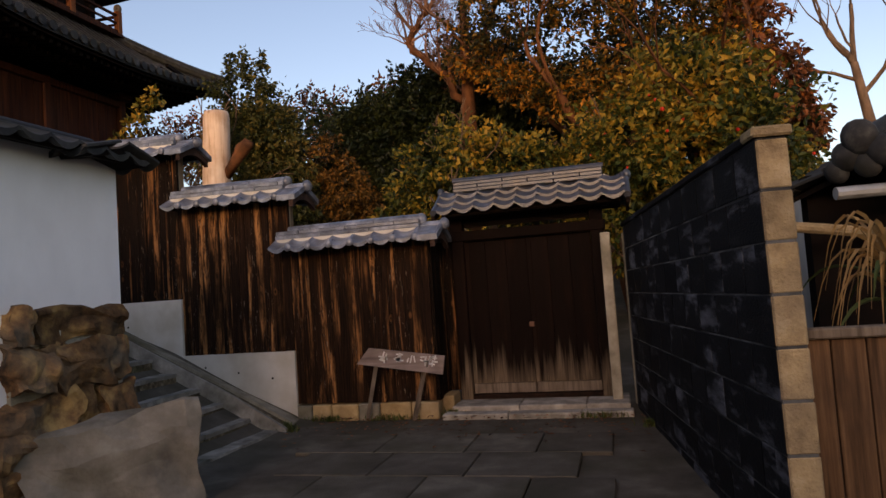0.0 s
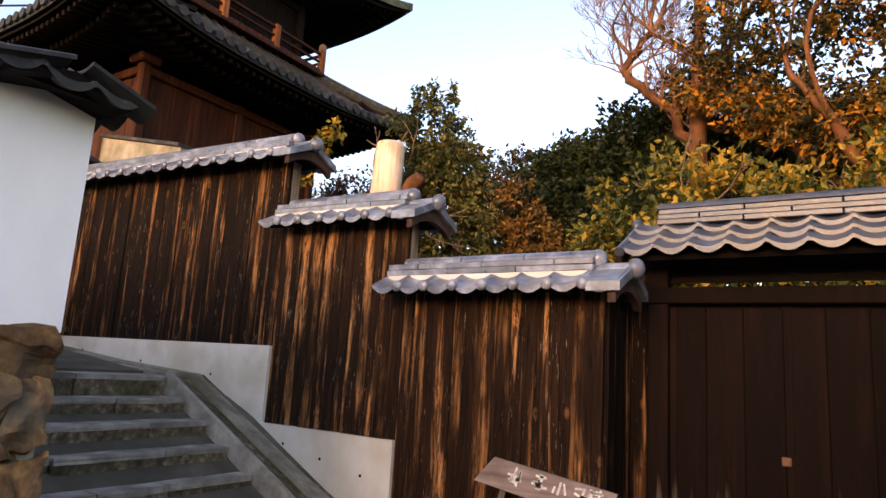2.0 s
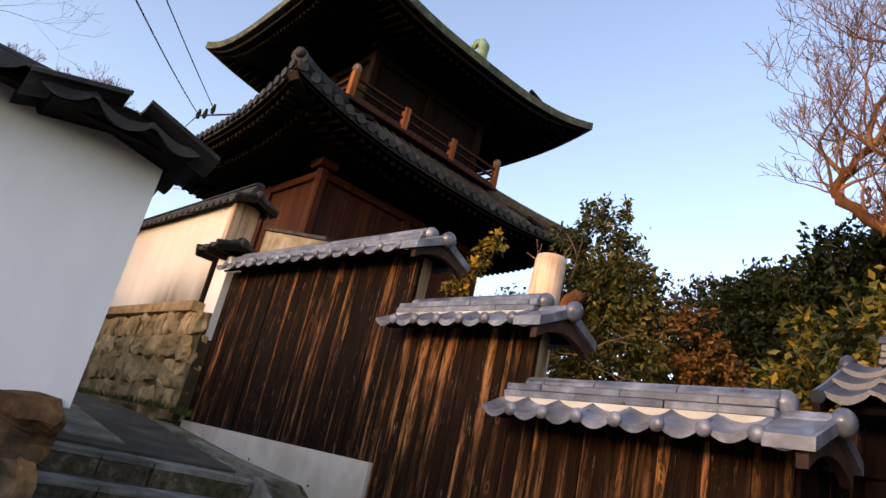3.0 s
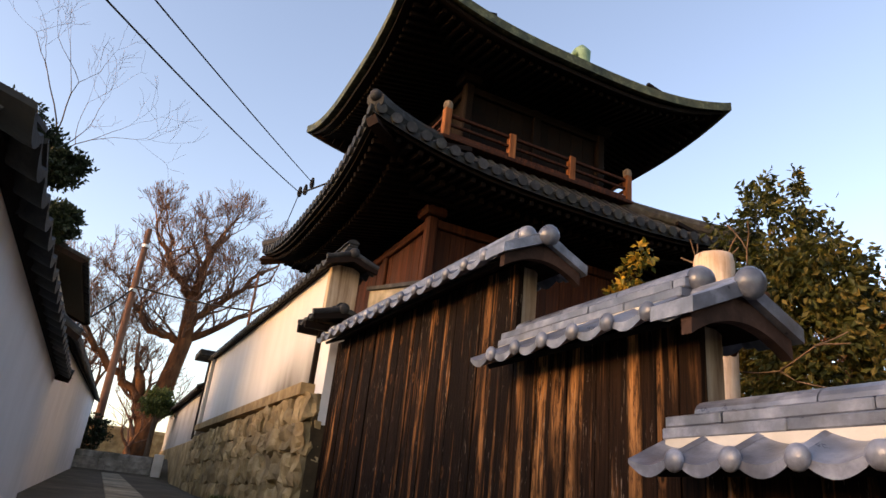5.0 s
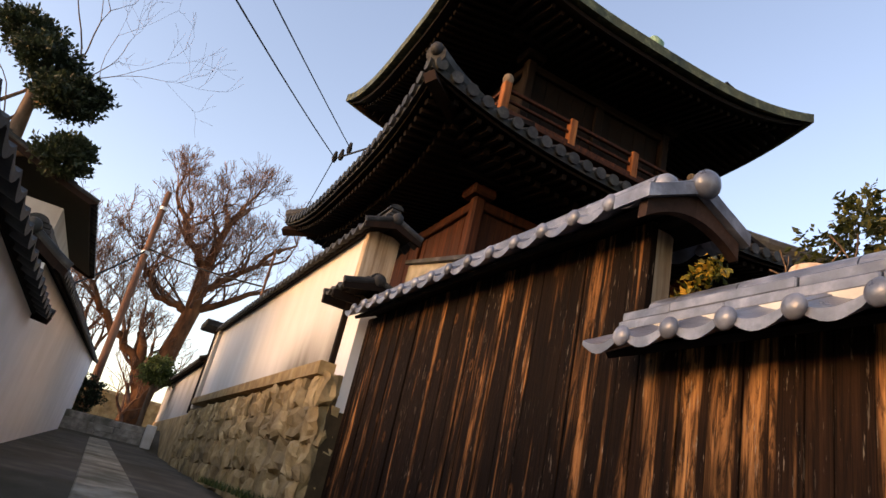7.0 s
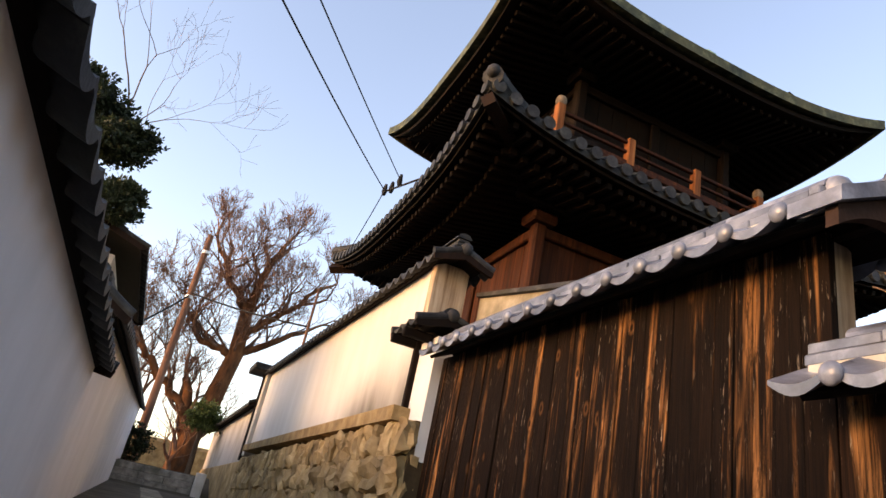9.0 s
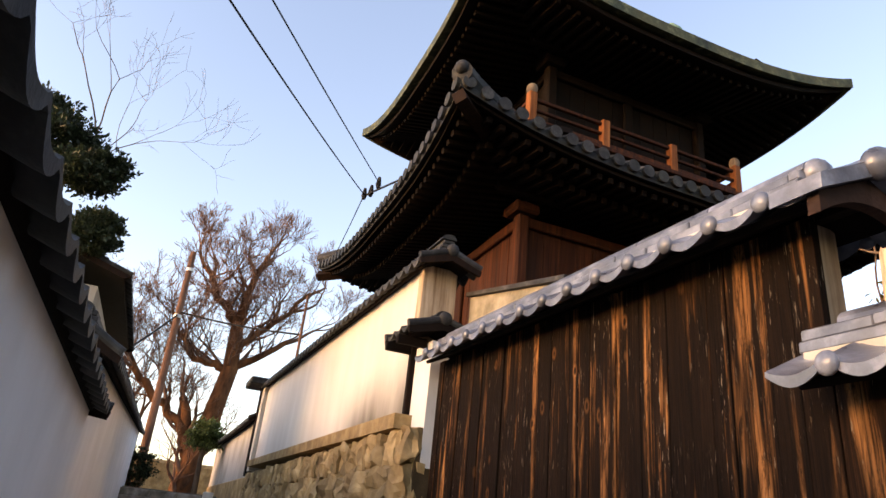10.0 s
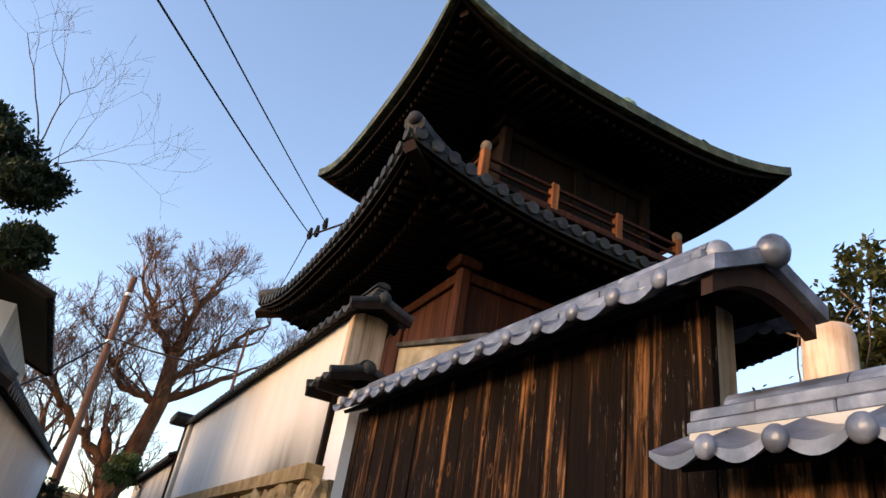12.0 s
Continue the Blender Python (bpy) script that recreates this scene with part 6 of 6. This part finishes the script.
bare_tree(-2.9, 13.8, 1.5, [((-3.67, 13.8, 7.66), (-0.35, 0, 1), 1.05, 0.06), ((-4.05, 13.8, 7.3), (-0.5, 0, 0.9), 0.95, 0.045), ((-3.67, 13.8, 7.66), (0.4, 0.1, 1), 1.2, 0.05), ((-2.85, 13.8, 7.9), (-0.3, 0, 1), 1.3, 0.07), ((-2.85, 13.8, 7.9), (0.35, 0.1, 1), 1.3, 0.07), ((-2.86, 13.8, 7.0), (-0.6, 0.1, 0.8), 1.2, 0.05), ((-2.2, 13.8, 7.4), (0.1, 0, 1), 1.3, 0.06), ((-2.2, 13.8, 7.4), (0.7, 0, 0.8), 1.2, 0.05)], 5, 51, M_REDBARK, "gnarled bare tree with reddish twigs", 0.005, 0.42, (2, 4), [((-2.9, 13.8, 1.4), 0.2), ((-2.9, 13.8, 4.6), 0.17), ((-2.88, 13.8, 6.1), 0.13), ((-2.85, 13.8, 7.9), 0.08)],
          [[((-2.9, 13.8, 5.5), 0.1), ((-3.5, 13.8, 6.3), 0.09), ((-4.1, 13.8, 6.85), 0.08), ((-4.17, 13.8, 7.05), 0.075), ((-4.05, 13.8, 7.3), 0.07), ((-3.67, 13.8, 7.66), 0.05)], [((-2.9, 13.8, 5.8), 0.11), ((-2.5, 13.8, 6.7), 0.07), ((-2.2, 13.8, 7.4), 0.05)]], 0.6)
bare_tree(4.9, 14.0, 0.8, [((4.72, 14.0, 5.2), (-0.5, 0, 1), 1.15, 0.06), ((4.72, 14.0, 5.2), (0.15, 0, 1), 1.3, 0.06), ((4.75, 14.0, 4.9), (-1, 0, 0.35), 0.9, 0.04), ((4.72, 14.0, 5.3), (-0.9, 0, 0.5), 0.9, 0.04), ((4.8, 14.0, 4.6), (0.8, 0, 0.6), 1.2, 0.05)], 4, 52, M_BARK, "bare grey tree beyond the low house", 0.006, 0.4, (2, 3), [((5.1, 14.0, 0.6), 0.15), ((4.9, 14.0, 4.0), 0.1), ((4.72, 14.0, 5.25), 0.07)])
far = leaves_mesh("far_woods", [(x, 19.5 + math.sin(x), 4.6 + 0.7 * math.sin(x * 1.7) + 0.12 * max(0, x + 4), 2.2, 1.5, 2.9) for x in range(-9, 4, 2)], 34000, 0.24, M_DEEP, None, 60, gap=0.1)
tagged(far, "dense dark wood on the rising ground", "woods", kind="stuff")
far = leaves_mesh("far_russet_woods", [(x, 27, 9.0 + 0.5 * math.sin(x * 1.3), 1.6, 1.5, 1.7) for x in range(-19, -4, 2)], 16000, 0.22, M_RUSSET, None, 61, gap=0.3)
tagged(far, "rusty leafless woods on the hill", "woods", kind="stuff")

# ---- weeds and fallen leaves ----
def weeds(name, spots, count, height, material, label, seed):
    r = random.Random(seed)
    verts, faces = [], []
    for _ in range(count):
        x, y, z, spread = r.choice(spots)
        a, h = r.uniform(0, 6.283), height * r.uniform(0.4, 1.2)
        p = Vector((x + r.gauss(0, spread), y + r.gauss(0, 0.035), z))
        d, w = Vector((math.cos(a), math.sin(a), 0)), r.uniform(0.003, 0.008)
        side = Vector((-d.y, d.x, 0)) * w
        k = len(verts)
        verts += [p - side, p + side, p + d * h * 0.3 + side * 0.8 + Vector((0, 0, h * 0.6)), p + d * h * 0.3 - side * 0.8 + Vector((0, 0, h * 0.6)), p + d * h * 0.7 + Vector((0, 0, h))]
        faces += [(k, k + 1, k + 2, k + 3), (k + 3, k + 2, k + 4)]
    tagged(quads(name, verts, faces, material), label, "weeds", kind="stuff")


M_WEED = foliage("weed_blades", [(0.03, 0.05, 0.012), (0.08, 0.11, 0.025), (0.16, 0.15, 0.04)])
weeds("kerb_weeds", [(-3.72, 6.5, -0.02, 0.07), (-3.8, 6.6, 0.0, 0.06), (-3.5, 7.06, -0.02, 0.12), (-2.7, 7.05, -0.02, 0.15), (-1.95, 7.2, 0.0, 0.06), (-0.3, 7.0, -0.02, 0.15), (0.2, 6.6, -0.03, 0.05)], 900, 0.07, M_WEED, "small green weeds along the kerb and gate step", 71)
weeds("wall_foot_weeds", [(-9.9, 6.8, 1.62, 0.2), (-11, 6.75, 1.62, 0.5), (-13, 6.75, 1.62, 0.8), (-9.4, 6.95, 1.6, 0.2)], 900, 0.1, M_WEED, "weeds at the foot of the stone base", 72)
rl = np.random.default_rng(9)
n = 320
cx, cy = rl.uniform(-3.6, 0.2, n), 7.05 - np.abs(rl.normal(0, 0.55, n))
v, fl = [], []
for k in range(n):
    a, q = rl.uniform(0, 6.28), rl.uniform(0.02, 0.045)
    dx, dy = math.cos(a) * q, math.sin(a) * q
    z = 0.012 + rl.uniform(0, 0.006)
    v += [(cx[k] - dx, cy[k] - dy, z), (cx[k] - dy * 0.45, cy[k] + dx * 0.45, z + 0.008), (cx[k] + dx, cy[k] + dy, z + 0.003), (cx[k] + dy * 0.45, cy[k] - dx * 0.45, z + 0.006)]
    fl.append((4 * k, 4 * k + 1, 4 * k + 2, 4 * k + 3))
tagged(quads("fallen_leaves", v, fl, M_RUSSET), "scattered brown fallen leaves before the gate", "leaves", kind="stuff")

# ---- unseen houses added behind the walk's start, closing the square and cutting low sun ----
hb = thing("unseen_house_row", -2.0, -10.0, 0.0, "unseen plastered house added to close the square and cut the low sun", "house")
part("house_wall", block(-24.0, 12.0, -18.0, -11.5, -0.05, 2.9), M_PLASTER_OLD_SHADED, hb)
bm = bmesh.new()
prism(bm, [(-18.6, 2.8), (-10.8, 2.8), (-14.7, 4.6)], -24.6, 12.6, "x")
part("roof", bm, M_TILEDARK, hb)
